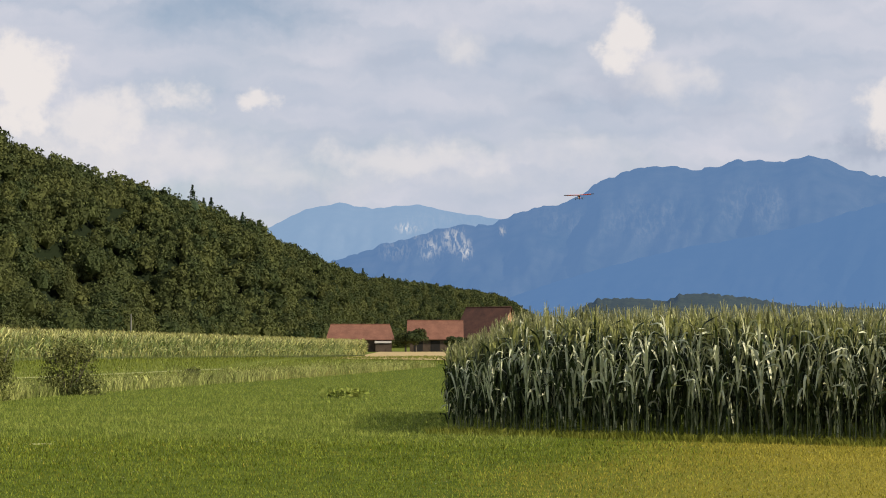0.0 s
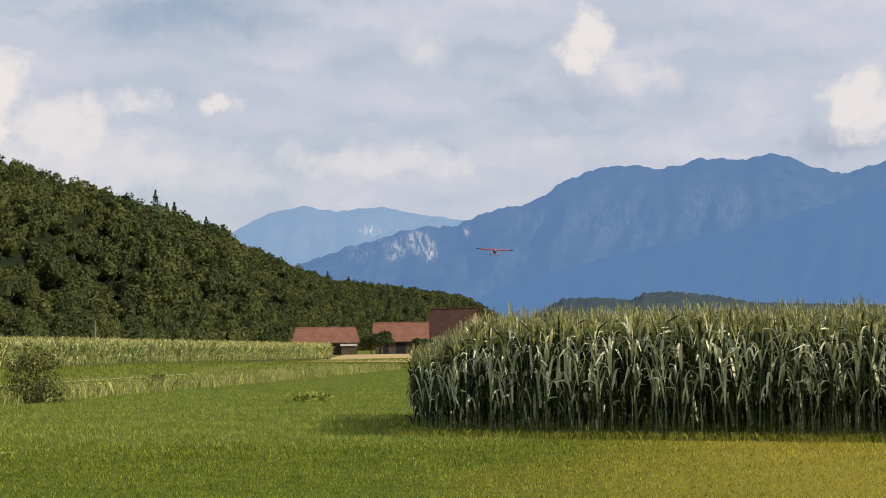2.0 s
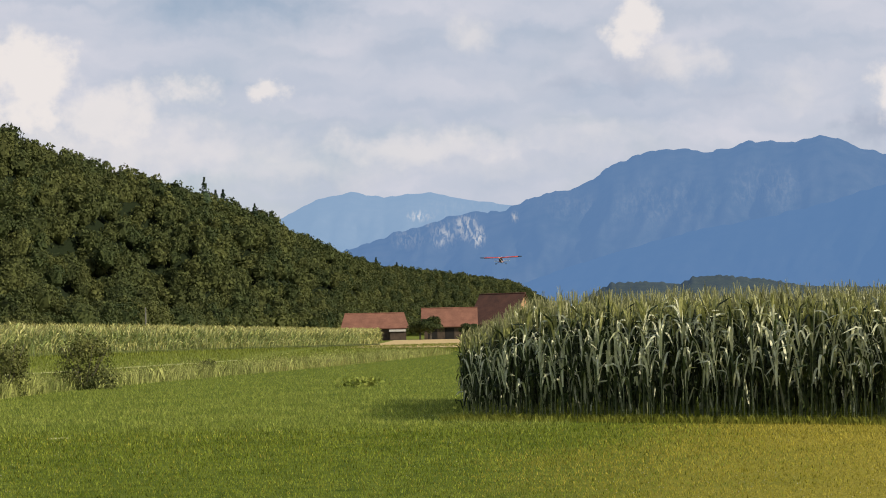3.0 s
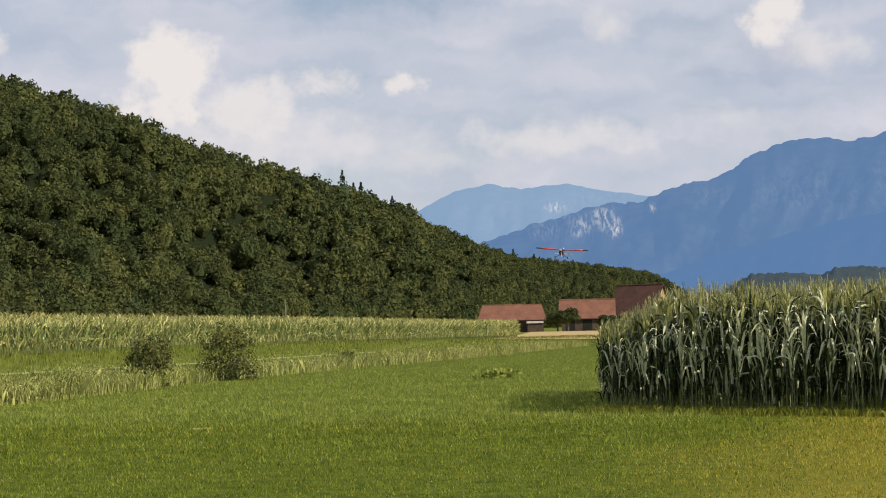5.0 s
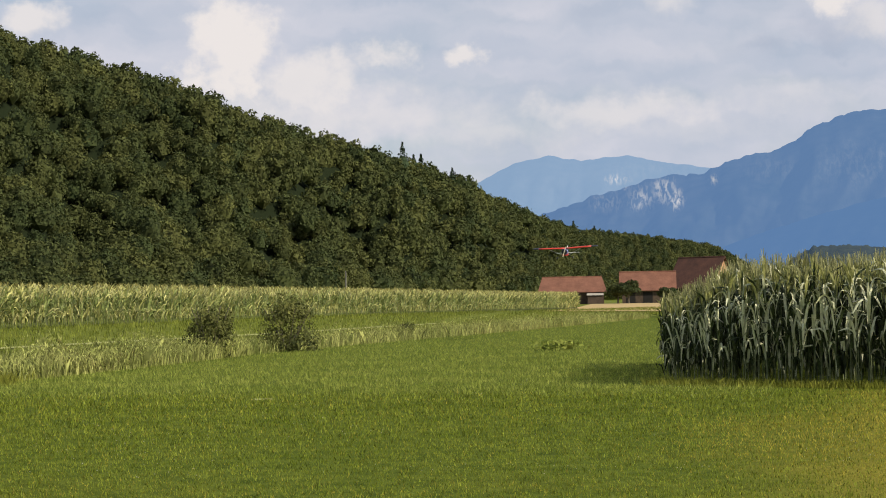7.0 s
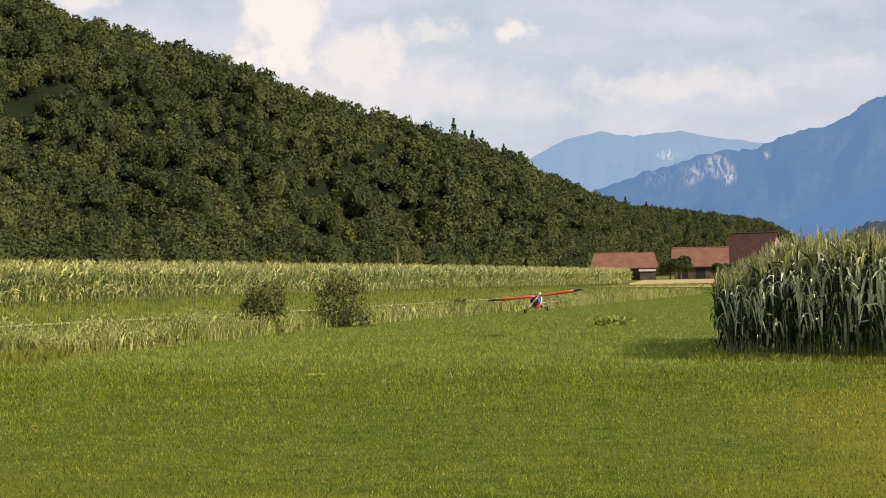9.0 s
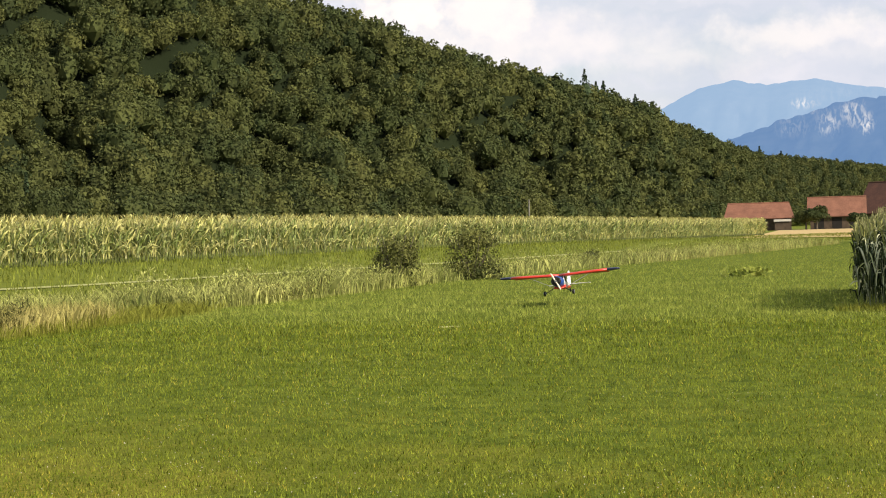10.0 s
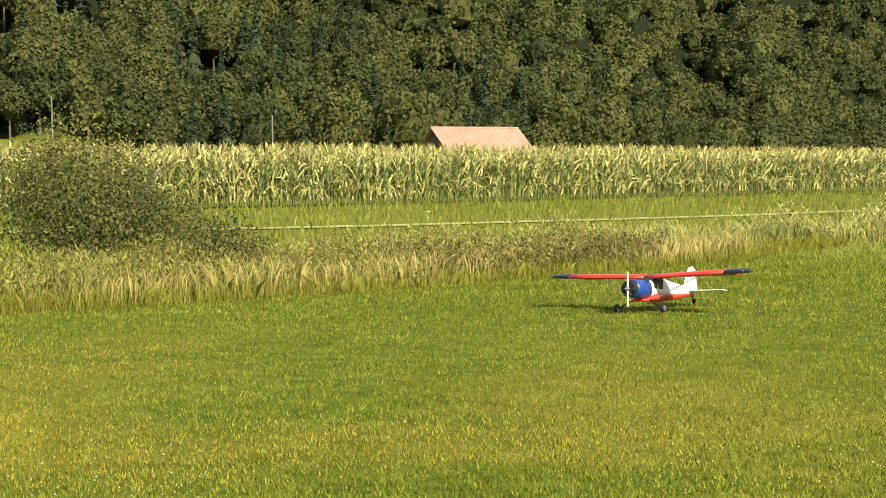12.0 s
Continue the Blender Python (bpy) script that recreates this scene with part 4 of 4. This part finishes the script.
def leafage(name, xy, tall, leaf, material, label, seed):
    """Leafy herbs: small leaves through the height of a stand."""
    rng = np.random.default_rng(seed)
    h = tall * (0.35 + 1.2 * noise_mask(xy, 0.8, 6.0)) * rng.uniform(0.05, 1.0, len(xy)) ** 0.7
    p = np.stack([xy[:, 0], xy[:, 1], land(xy[:, 0], xy[:, 1]) + h], -1)
    # lance-shaped leaves that stand up from their stems
    n = len(p)
    along = rng.normal(size=(n, 3)) * 0.55 + (0, 0, 0.8)
    along /= np.linalg.norm(along, axis=1)[:, None]
    side = np.cross(along, rng.normal(size=(n, 3)))
    side /= np.linalg.norm(side, axis=1)[:, None]
    half = (leaf * rng.uniform(0.6, 1.6, n))[:, None]
    wide = half * rng.uniform(0.16, 0.32, n)[:, None]
    v = np.stack([p - along * half, p + side * wide, p + along * half, p - side * wide], 1).reshape(-1, 3)
    return tagged(new(name, mesh_of(name, v, np.arange(4 * n).reshape(-1, 4), material)), label, "herbs", kind="stuff")


def grow_weeds():
    rng = np.random.default_rng(61)
    join = np.concatenate
    reeds = join([band(rng, 10000, 37, 54, 3.0), band(rng, 12000, 54, 130, 3.0), band(rng, 4000, 29, 38, 4.0, 1.0), band(rng, 6000, 16, 30, 3.5, 2.5)])
    blades("reeds", reeds, 0.52, 0.018, 0.7, M_REED, "tall grey-green grasses and reeds along the ditch", 62, 2)
    straw = join([band(rng, 5000, 27.5, 32, 2.0), band(rng, 3600, 16, 24, 2.0), band(rng, 2500, 80, 130, 2.5)])
    blades("straw_grass", straw, 0.45, 0.014, 0.5, M_STRAW, "dry straw-coloured tall grass by the ditch", 63, 2)
    herb = join([band(rng, 18000, 21.5, 28.2, 2.6), band(rng, 8000, 15.5, 22, 2.4, 0.3), band(rng, 2000, 40, 44, 1.5), band(rng, 2500, 60, 110, 2.0)])
    leafage("herb_thicket", herb, 0.55, 0.040, M_HERB, "dark brownish green thicket of herbs", 64)
    leafage("willowherb", join([band(rng, 18000, 37, 54, 3.2), band(rng, 11000, 54, 120, 3.0), band(rng, 3000, 24, 34, 3.0, 2.6)]), 0.62, 0.045, M_REED, "grey-green leafy willowherb along the ditch", 67)
    leafage("nettles", join([band(rng, 9000, 14, 30, 3.2, 2.0), band(rng, 5000, 14, 22, 2.0, 0.2)]), 0.5, 0.040, M_BANK, "low green nettles and herbs by the ditch", 68)
    fringe = join([band(rng, 12000, 10, 18, 3.0), band(rng, 4500, 16, 36, 1.0, -0.5), band(rng, 4500, 32, 38, 2.5)])
    blades("fringe_grass", fringe, 0.26, 0.010, 0.8, M_VERGE, "long yellow-green grass on the verge", 66, 2)
    y = 12 + 220 * rng.uniform(0, 1, 45000) ** 1.7
    xy = np.stack([edge_x(y) - 3 - rng.uniform(0, 1, len(y)) * np.interp(y, [10, 60, 150, 230], [28, 22, 22, 16]), y], -1)
    near_path = np.abs(xy[:, 0] - np.interp(xy[:, 1], [14, 32, 46.5, 62, 84, 110], [-36, -30, -26.5, -23.5, -18.5, -14])) < 0.7
    blades("bank_grass", xy[~near_path], 0.24, 0.03, 0.6, M_BANK, "rough green grass on the bank below the maize", 65, 2)


grow_grass()
grow_foot_grass()
grow_weeds()


def bush_thing(x, y, wide, tall, seed, n, leaf, label):
    rng = np.random.default_rng(seed)
    bush = new("bush")
    for k in range(6):
        a = k * 1.05 + rng.uniform(-0.3, 0.3)
        part("stem", tube(bmesh.new(), (0, 0, -0.05), (math.cos(a) * wide * 0.28, math.sin(a) * wide * 0.28, tall * 0.7), 0.03, 0.01, 5), M_BARK, bush)
    p, nn, c, r = crown_points(rng, n, wide * 0.5, tall, 16)
    v, f = leaf_quads(rng, p, nn, leaf)
    v[:, 2] -= tall * 0.10
    v[:, 2] = np.maximum(v[:, 2], 0.02)
    part("foliage", mesh_of("foliage", v, f, M_WILLOW), None, bush)
    bush.matrix_basis = pose(x, y, float(land(x, y)))
    return tagged(bush, label, "bush", "bushes along the ditch")


bush_thing(-12.6, 57.5, 2.9, 2.1, 81, 4200, 0.052, "rounded green bush at the meadow's edge")
bush_thing(-13.6, 51.0, 2.1, 2.3, 82, 3400, 0.05, "slender green bush at the meadow's edge")
bush_thing(-11.0, 75.0, 1.2, 0.9, 83, 500, 0.07, "small low bush among reeds")
bush_thing(1.6, 138.0, 3.4, 2.3, 86, 1500, 0.1, "leafy green bush beside the wheat strip")
bush_thing(-22.4, 21.6, 5.2, 2.65, 84, 24000, 0.034, "large dense bush with brownish green leaves")
bush_thing(-18.6, 20.4, 2.8, 1.0, 85, 5000, 0.03, "low spreading brownish green shrub")


def weed_clump(x, y, wide, seed):
    """A low clump of broad dock leaves in the meadow."""
    rng = np.random.default_rng(seed)
    n = 150
    p = np.stack([rng.normal(size=n) * wide * 0.35, rng.normal(size=n) * 0.25, rng.uniform(0.05, 0.3, n)], -1)
    nn = rng.normal(size=(n, 3)) + (0, 0, 1.0)
    nn /= np.linalg.norm(nn, axis=1)[:, None]
    v, f = leaf_quads(rng, p, nn, 0.09)
    ob = new("weed_clump", mesh_of("weed_clump", v, f, M_MEADOW))
    ob.matrix_basis = pose(x, y, float(land(x, y)))
    return tagged(ob, "low clump of broad dark weeds in the meadow", "weeds", kind="stuff")


weed_clump(-3.1, 54.6, 1.1, 91)
slab = box(bmesh.new(), -0.16, 0.16, -0.16, 0.16, -0.02, 0.01, 0.006)
slab = part("ground_slab", slab, M_PATH)
slab.matrix_basis = pose(-6.85, 29.2, 0.0, 0, 0, 20)
tagged(slab, "small pale slab lying flat in the mown grass", "slab")


# ------------------------------------------------------------ barns
def barn_thing(at, turn, length, depth, eave, ridge, roof_mat, wall_mat, label, hip=0.0, lean_to=None):
    """A farm building: walls, tiled roof slopes with overhang, and front (-y) panels painted near black as shaded
    openings.
    """
    barn = new("barn")
    h, d = length / 2, depth / 2
    bm = bmesh.new()
    rings = [[(-h, -d, -0.5), (h, -d, -0.5), (h, d, -0.5), (-h, d, -0.5)], [(-h, -d, eave), (h, -d, eave), (h, d, eave), (-h, d, eave)]]
    loft(bm, rings)
    part("wall", bm, M_TIMBER, barn)
    if not hip:
        for s in (-1, 1):
            x0, x1 = s * (h + 0.03), s * (h - 0.22)
            low = -0.4 if wall_mat is not M_TIMBER else eave + 0.01
            face = [(-d, low), (d, low), (d, eave), (0, ridge - 0.12), (-d, eave)]
            part("gable", loft(bmesh.new(), [[(x0, y, z) for y, z in face], [(x1, y, z) for y, z in face]]), wall_mat, barn, "ochre gable wall" if wall_mat is not M_TIMBER else "")
    over = 0.7
    for s in (-1, 1):
        bm = bmesh.new()
        y0, z0 = s * (d + over), eave - over * (ridge - eave) / d
        low = [Vector((-h - over, y0, z0)), Vector((h + over, y0, z0))]
        top = [Vector((-h - over + hip, 0, ridge)), Vector((h + over - hip, 0, ridge))]
        up = Vector((0, 0, 0.18))
        loft(bm, [[low[0], low[1], low[1] + up, low[0] + up], [top[0], top[1], top[1] + up, top[0] + up]])
        part("roof_slope", bm, roof_mat, barn)
    if hip:
        for s in (-1, 1):
            bm = bmesh.new()
            z0 = eave - over * (ridge - eave) / d
            tri = [Vector((s * (h + over), -d - over, z0 + 0.09)), Vector((s * (h + over), d + over, z0 + 0.09)), Vector((s * (h + over - hip), 0, ridge + 0.09))]
            loft(bm, [tri, [p + Vector((0, 0, 0.1)) for p in tri]])
            part("roof_hip", bm, roof_mat, barn)
    bm = bmesh.new()
    tube(bm, (-h - over + hip, 0, ridge + 0.2), (h + over - hip, 0, ridge + 0.2), 0.16, 0.16, 6)
    part("ridge_tiles", bm, roof_mat, barn)
    n = max(2, int(length / 4))
    for k in range(n):
        cx = -h + (k + 0.5) * length / n
        # solid slab on the wall, its near-black colour painting the shade inside
        bm = bmesh.new()
        box(bm, cx - 1.1, cx + 1.1, -d - 0.03, -d + 0.3, 0.0, min(2.6, eave - 0.3))
        part("opening", bm, M_OPENING_SHADE, barn)
    if lean_to:
        bm = bmesh.new()
        x0, x1 = lean_to
        loft(bm, [[(x0, -d - 2.4, 0), (x1, -d - 2.4, 0), (x1, -d - 0.05, 0), (x0, -d - 0.05, 0)], [(x0, -d - 2.4, 2.0), (x1, -d - 2.4, 2.0), (x1, -d - 0.05, 2.7), (x0, -d - 0.05, 2.7)]])
        part("lean_to", bm, M_TIMBER, barn)
        part("lean_to_roof", box(bmesh.new(), x0 - 0.2, x1 + 0.2, -d - 2.7, -d - 0.8, 2.02, 2.5), M_PLASTER, barn, "pale sheet roof")
    barn.matrix_basis = pose(at[0], at[1], float(land(*at)), 0, 0, turn)
    return tagged(barn, label, "barn", "farm buildings")


def polar(az, d):
    return (-math.sin(radians(az)) * d, math.cos(radians(az)) * d)


barn_thing(polar(2.78, 400), 3, 14.6, 9, 3.2, 6.2, M_ROOF, M_TIMBER, "timber barn with a red clay tile roof", 1.0, (3.5, 7.0))
barn_thing(polar(0.25, 405), 0, 12.0, 9, 3.4, 7.2, M_ROOF, M_TIMBER, "timber barn with a weathered red tile roof")
barn_thing(polar(-1.55, 420), -31, 11.6, 12, 4.0, 10.7, M_ROOF_DARK, M_BRICKWALL, "big old barn with a dark tile roof and ochre gable")
barn_thing(polar(33.4, 285), 66, 16.0, 9.5, 5.8, 9.5, M_ROOF_PALE, M_TIMBER, "barn with a pale orange tile roof behind the maize")
for k, (az, d, tall) in enumerate([(0.9, 385, 6.6), (1.25, 388, 5.6), (-0.45, 380, 4.4)]):
    t = tree_thing(160 + k, 3.1, tall * 0.9, False, 1300, 0.24)
    t.matrix_basis = pose(*polar(az, d), 0)
    tagged(t, "small green garden tree between the barns", "tree", "trees by the barns")


def pole_thing(az, d, top, label):
    pole = new("pole")
    bm = bmesh.new()
    tube(bm, (0, 0, -0.3), (0, 0, top), 0.13, 0.09, 8)
    part("post", bm, M_POLE, pole)
    bm = bmesh.new()
    tube(bm, (0, 0, top), (0, 0, top + 0.15), 0.11, 0.02, 8)
    part("cap", bm, M_POLE, pole)
    pole.matrix_basis = pose(*polar(az, d), float(land(*polar(az, d))))
    return tagged(pole, label, "pole", "poles before the wood")


for az, top in ((47.4, 12.7), (40.2, 10.3), (10.4, 5.8)):
    pole_thing(az, 240, top, "thin grey wooden pole before the dark wood")


# ------------------------------------------------------------ the model aeroplane: nose along +y, wheels on z = 0
def section(y, w, z0, z1, n=16, square=2.6):
    """A rounded cross-section of the fuselage."""
    ring = []
    w, z0 = w * 0.9, z0 + 0.1 * (z1 - z0)
    for k in range(n):
        a = 2 * math.pi * k / n
        c, s = math.cos(a), math.sin(a)
        ring.append((math.copysign(abs(c) ** (2 / square), c) * w / 2, y, (z0 + z1) / 2 + math.copysign(abs(s) ** (2 / square), s) * (z1 - z0) / 2))
    return ring


def wing_piece(x0, x1, z0, z1, lead0, lead1, chord0, chord1, thick):
    """A tapering piece of wing between two spans."""
    bm = bmesh.new()
    rings = []
    for t in np.linspace(0, 1, 5):
        x, z, le, ch = x0 + (x1 - x0) * t, z0 + (z1 - z0) * t, lead0 + (lead1 - lead0) * t, chord0 + (chord1 - chord0) * t
        ring = []
        for u, hgt in ((0.0, 0.0), (0.06, 0.55), (0.3, 1.0), (0.7, 0.55), (1.0, 0.05), (0.7, -0.12), (0.3, -0.25), (0.06, -0.25)):
            ring.append((x, le - u * ch, z + hgt * thick * ch))
        rings.append(ring)
    return loft(bm, rings)


def make_aeroplane():
    plane = new("model_aeroplane")
    WING_Z = 0.405
    part("fuselage", loft(bmesh.new(), [section(0.11, 0.236, 0.150, 0.372), section(0.02, 0.236, 0.140, 0.412), section(-0.25, 0.22, 0.145, 0.425), section(-0.55, 0.17, 0.175, 0.385), section(-1.10, 0.06, 0.245, 0.330)]), M_WHITE, plane, "white covered fuselage", True)
    part("nose", loft(bmesh.new(), [section(0.37, 0.235, 0.165, 0.375, 16, 2.0), section(0.30, 0.252, 0.152, 0.384, 16, 2.0), section(0.18, 0.250, 0.142, 0.380, 16, 2.2), section(0.07, 0.240, 0.140, 0.386)]), M_BLUE, plane, "glossy blue engine cowl", True)
    part("belly", loft(bmesh.new(), [section(0.16, 0.235, 0.137, 0.165), section(0.02, 0.243, 0.130, 0.235), section(-0.10, 0.243, 0.130, 0.268), section(-0.25, 0.232, 0.135, 0.272), section(-0.55, 0.182, 0.165, 0.262), section(-1.08, 0.07, 0.235, 0.270)]), M_RED, plane, "red lower fuselage", True)
    bm = bmesh.new()
    loft(bm, [section(0.372, 0.225, 0.170, 0.370, 16, 2.0), section(0.405, 0.215, 0.175, 0.365, 16, 2.0), section(0.412, 0.14, 0.21, 0.33, 16, 2.0)])
    part("cowl_ring", bm, M_BLACK, plane, "black engine opening", True)
    for k in range(7):
        a = 2 * math.pi * k / 7
        bm = bmesh.new()
        tube(bm, (math.sin(a) * 0.03, 0.415, 0.27 + math.cos(a) * 0.03), (math.sin(a) * 0.085, 0.415, 0.27 + math.cos(a) * 0.085), 0.016, 0.018, 8)
        part("cylinder", bm, M_BLACK, plane)
    bm = bmesh.new()
    loft(bm, [[(-0.10, 0.14, 0.345), (0.10, 0.14, 0.345), (0.095, 0.05, 0.415), (-0.095, 0.05, 0.415)], [(-0.095, 0.145, 0.35), (0.095, 0.145, 0.35), (0.1, 0.055, 0.422), (-0.1, 0.055, 0.422)]])
    part("windscreen", bm, M_GLASSY, plane, "dark windscreen")
    for s in (-1, 1):
        for y0, y1 in ((-0.06, 0.02), (-0.19, -0.09)):
            bm = bmesh.new()
            box(bm, s * 0.101 - 0.006, s * 0.101 + 0.006, y0, y1, 0.285, 0.395, 0.004)
            part("side_window", bm, M_GLASSY, plane, "dark cabin window")
    for s in (-1, 1):
        half = part("wing", wing_piece(s * 0.0, s * 0.98, WING_Z, WING_Z + 0.03, 0.08, 0.08, 0.36, 0.36, 0.13), M_RED, plane, "red high wing half", True)
        part("wing_tip", wing_piece(s * 0.98, s * 1.21, WING_Z + 0.03, WING_Z + 0.04, 0.08, 0.05, 0.362, 0.26, 0.13), M_NAVY, half, "navy blue wing tip", True)
        bm = bmesh.new()
        box(bm, min(s * 0.55, s * 0.97), max(s * 0.55, s * 0.97), -0.34, -0.27, WING_Z + 0.02, WING_Z + 0.032, 0.003)
        part("aileron", bm, M_RED, half)
        bm = bmesh.new()
        tube(bm, (s * 0.11, 0.0, 0.17), (s * 0.62, -0.04, WING_Z + 0.012), 0.006, 0.006, 6)
        part("strut", bm, M_ALU, plane)
        leg = bmesh.new()
        tube(leg, (s * 0.09, 0.10, 0.17), (s * 0.27, 0.16, 0.065), 0.010, 0.008, 6)
        leg_ob = part("landing_leg", leg, M_BLACK, plane)
        bm = bmesh.new()
        bmesh.ops.create_cone(bm, cap_ends=True, segments=18, radius1=0.052, radius2=0.052, depth=0.036, matrix=Matrix.Translation((s * 0.29, 0.16, 0.062)) @ Matrix.Rotation(radians(90), 4, "Y"))
        bmesh.ops.bevel(bm, geom=bm.edges[:], offset=0.008, segments=2, affect="EDGES")
        wheel = part("wheel", bm, M_BLACK, leg_ob, "black rubber wheel")
        bm = bmesh.new()
        bmesh.ops.create_cone(bm, cap_ends=True, segments=14, radius1=0.03, radius2=0.03, depth=0.052, matrix=Matrix.Translation((s * 0.29, 0.16, 0.062)) @ Matrix.Rotation(radians(90), 4, "Y"))
        part("hub", bm, M_ALU, leg_ob)
        part("tailplane", wing_piece(s * 0.02, s * 0.43, 0.295, 0.30, -0.93, -0.99, 0.27, 0.19, 0.05), M_WHITE, plane, "white tailplane half")
    bm = bmesh.new()
    fin = [(-0.86, 0.36), (-0.98, 0.58), (-1.02, 0.63), (-1.10, 0.645), (-1.16, 0.61), (-1.20, 0.40), (-1.14, 0.29)]
    loft(bm, [[(-0.012, y, z - 0.06) for y, z in fin], [(0.012, y, z - 0.06) for y, z in fin]])
    bmesh.ops.bevel(bm, geom=bm.edges[:], offset=0.004, segments=1, affect="EDGES")
    part("fin", bm, M_WHITE, plane, "white rounded fin")
    bm = bmesh.new()
    tube(bm, (0, -1.08, 0.25), (0, -1.13, 0.19), 0.008, 0.007, 6)
    tail_leg = part("tail_leg", bm, M_BLACK, plane)
    bm = bmesh.new()
    bmesh.ops.create_cone(bm, cap_ends=True, segments=14, radius1=0.03, radius2=0.03, depth=0.02, matrix=Matrix.Translation((0, -1.14, 0.18)) @ Matrix.Rotation(radians(90), 4, "Y"))
    part("tail_wheel", bm, M_BLACK, tail_leg)
    prop = new("propeller")
    prop.parent = plane
    for s in (-1, 1):
        bm = bmesh.new()
        loft(bm, [[(0.010, -0.008, s * 0.01), (0.0, 0.010, s * 0.01), (-0.010, -0.008, s * 0.01)], [(0.018, -0.010, s * 0.10), (0.0, 0.005, s * 0.10), (-0.018, 0.0, s * 0.10)], [(0.014, -0.005, s * 0.18), (0.0, 0.003, s * 0.18), (-0.014, 0.0, s * 0.18)], [(0.005, -0.002, s * 0.195), (0.0, 0.002, s * 0.195), (-0.005, 0.0, s * 0.195)]])
        part("blade", bm, M_PROP, prop, "varnished wooden blade")
    bm = bmesh.new()
    tube(bm, (0, -0.02, 0), (0, 0.05, 0), 0.03, 0.008, 12)
    part("spinner", bm, M_ALU, prop)
    plane.scale = (1.075, 1.075, 1.075)
    return tagged(plane, "large red, white and blue high-wing model aeroplane", "model aeroplane"), prop


def make_bird():
    """A small bird with spread wings, its beak along +y."""
    bird = new("bird")
    part("body", loft(bmesh.new(), [section(0.07, 0.006, -0.003, 0.003, 8, 2.0), section(0.05, 0.022, -0.012, 0.012, 8, 2.0), section(0.0, 0.032, -0.016, 0.014, 8, 2.0), section(-0.05, 0.012, -0.006, 0.008, 8, 2.0)]), M_BLACK, bird, "dark slim body")
    for s in (-1, 1):
        part("wing", wing_piece(s * 0.01, s * 0.12, 0.005, 0.03, 0.04, -0.02, 0.055, 0.015, 0.08), M_BLACK, bird)
    bm = bmesh.new()
    loft(bm, [[(-0.004, -0.045, 0.0), (0.004, -0.045, 0.0), (0.004, -0.045, 0.003), (-0.004, -0.045, 0.003)], [(-0.018, -0.095, 0.0), (0.018, -0.095, 0.0), (0.018, -0.095, 0.002), (-0.018, -0.095, 0.002)]])
    part("tail", bm, M_BLACK, bird)
    bird.scale = (0.8, 0.8, 0.8)
    return tagged(bird, "small dark bird in flight against the clouds", "bird")


aeroplane, propeller = make_aeroplane()
bird = make_bird()

# seconds, x, y, z, pitch, bank, heading (degrees)
FLIGHT = [
    (0.0, 11.82, 145.75, 14.15, 2.0, 2.5, 174.0),
    (0.5, 10.68, 138.92, 12.84, 2.0, 12.0, 174.3),
    (1.0, 9.31, 132.11, 11.27, 2.0, 6.4, 174.6),
    (1.5, 7.77, 125.28, 9.60, 2.0, -2.0, 174.8),
    (2.0, 6.21, 118.94, 7.97, 2.0, -4.0, 175.1),
    (2.5, 4.59, 112.07, 6.61, 2.0, -0.4, 175.4),
    (3.0, 2.86, 104.65, 5.78, 2.0, 1.2, 175.7),
    (3.5, 1.44, 98.21, 5.42, 2.0, -6.4, 176.0),
    (5.3, -2.10, 82.30, 4.95, 1.5, -2.7, 177.0),
    (5.5, -2.45, 80.30, 4.94, 1.5, -1.3, 177.1),
    (6.0, -2.86, 75.81, 4.52, 1.3, -0.4, 177.4),
    (6.5, -3.22, 71.83, 3.91, 1.2, 1.5, 177.6),
    (7.0, -3.51, 67.85, 3.20, 1.1, 1.9, 177.9),
    (7.2, -3.57, 65.86, 2.77, 1.0, 0.9, 178.0),
    (8.8, -4.63, 47.82, 0.74, 3.7, 6.8, 178.9),
    (9.0, -4.59, 45.83, 0.65, 4.0, 5.9, 179.0),
    (9.5, -5.27, 40.95, 0.32, 4.7, 4.0, 179.0),
    (10.0, -6.05, 36.38, 0.22, 5.3, 4.2, 179.0),
    (10.5, -7.03, 32.10, 0.34, 6.0, 3.0, 179.0),
    (11.0, -7.89, 27.48, 0.47, 4.5, 3.5, 179.0),
    (11.5, -8.94, 22.98, 0.12, 2.0, 2.0, 179.0),
    (12.0, -9.76, 18.54, -0.02, 5.5, 3.0, 179.0),
]

# seconds, x, y, z
BIRD = [
    (0.0, 30.87, 30.87, 12.59),
    (9.6, 28.07, 33.45, 12.59),
    (10.3, 4.65, 44.20, 8.74),
    (10.4, 1.45, 45.21, 6.39),
    (10.5, -2.14, 45.20, 6.29),
    (10.6, -4.23, 45.08, 6.01),
    (10.7, -5.18, 45.01, 6.07),
    (10.8, -5.88, 44.95, 6.51),
    (10.9, -7.69, 44.71, 6.54),
    (11.0, -8.79, 44.53, 8.04),
    (11.3, -14.27, 39.21, 18.56),
    (12.0, -29.85, 17.24, 30.63),
]


def motions():
    walk(bird, [(t, pose(x, y, z, 0, 25 * math.sin(t * 40), 70)) for t, x, y, z in BIRD])
    walk(aeroplane, [(t, pose(x, y, z, p, b, h)) for t, x, y, z, p, b, h in FLIGHT])
    walk(propeller, [(k / 10, pose(0, 0.435, 0.27, 0, 61.6 * (k - 120), 0)) for k in range(121)])


motions()
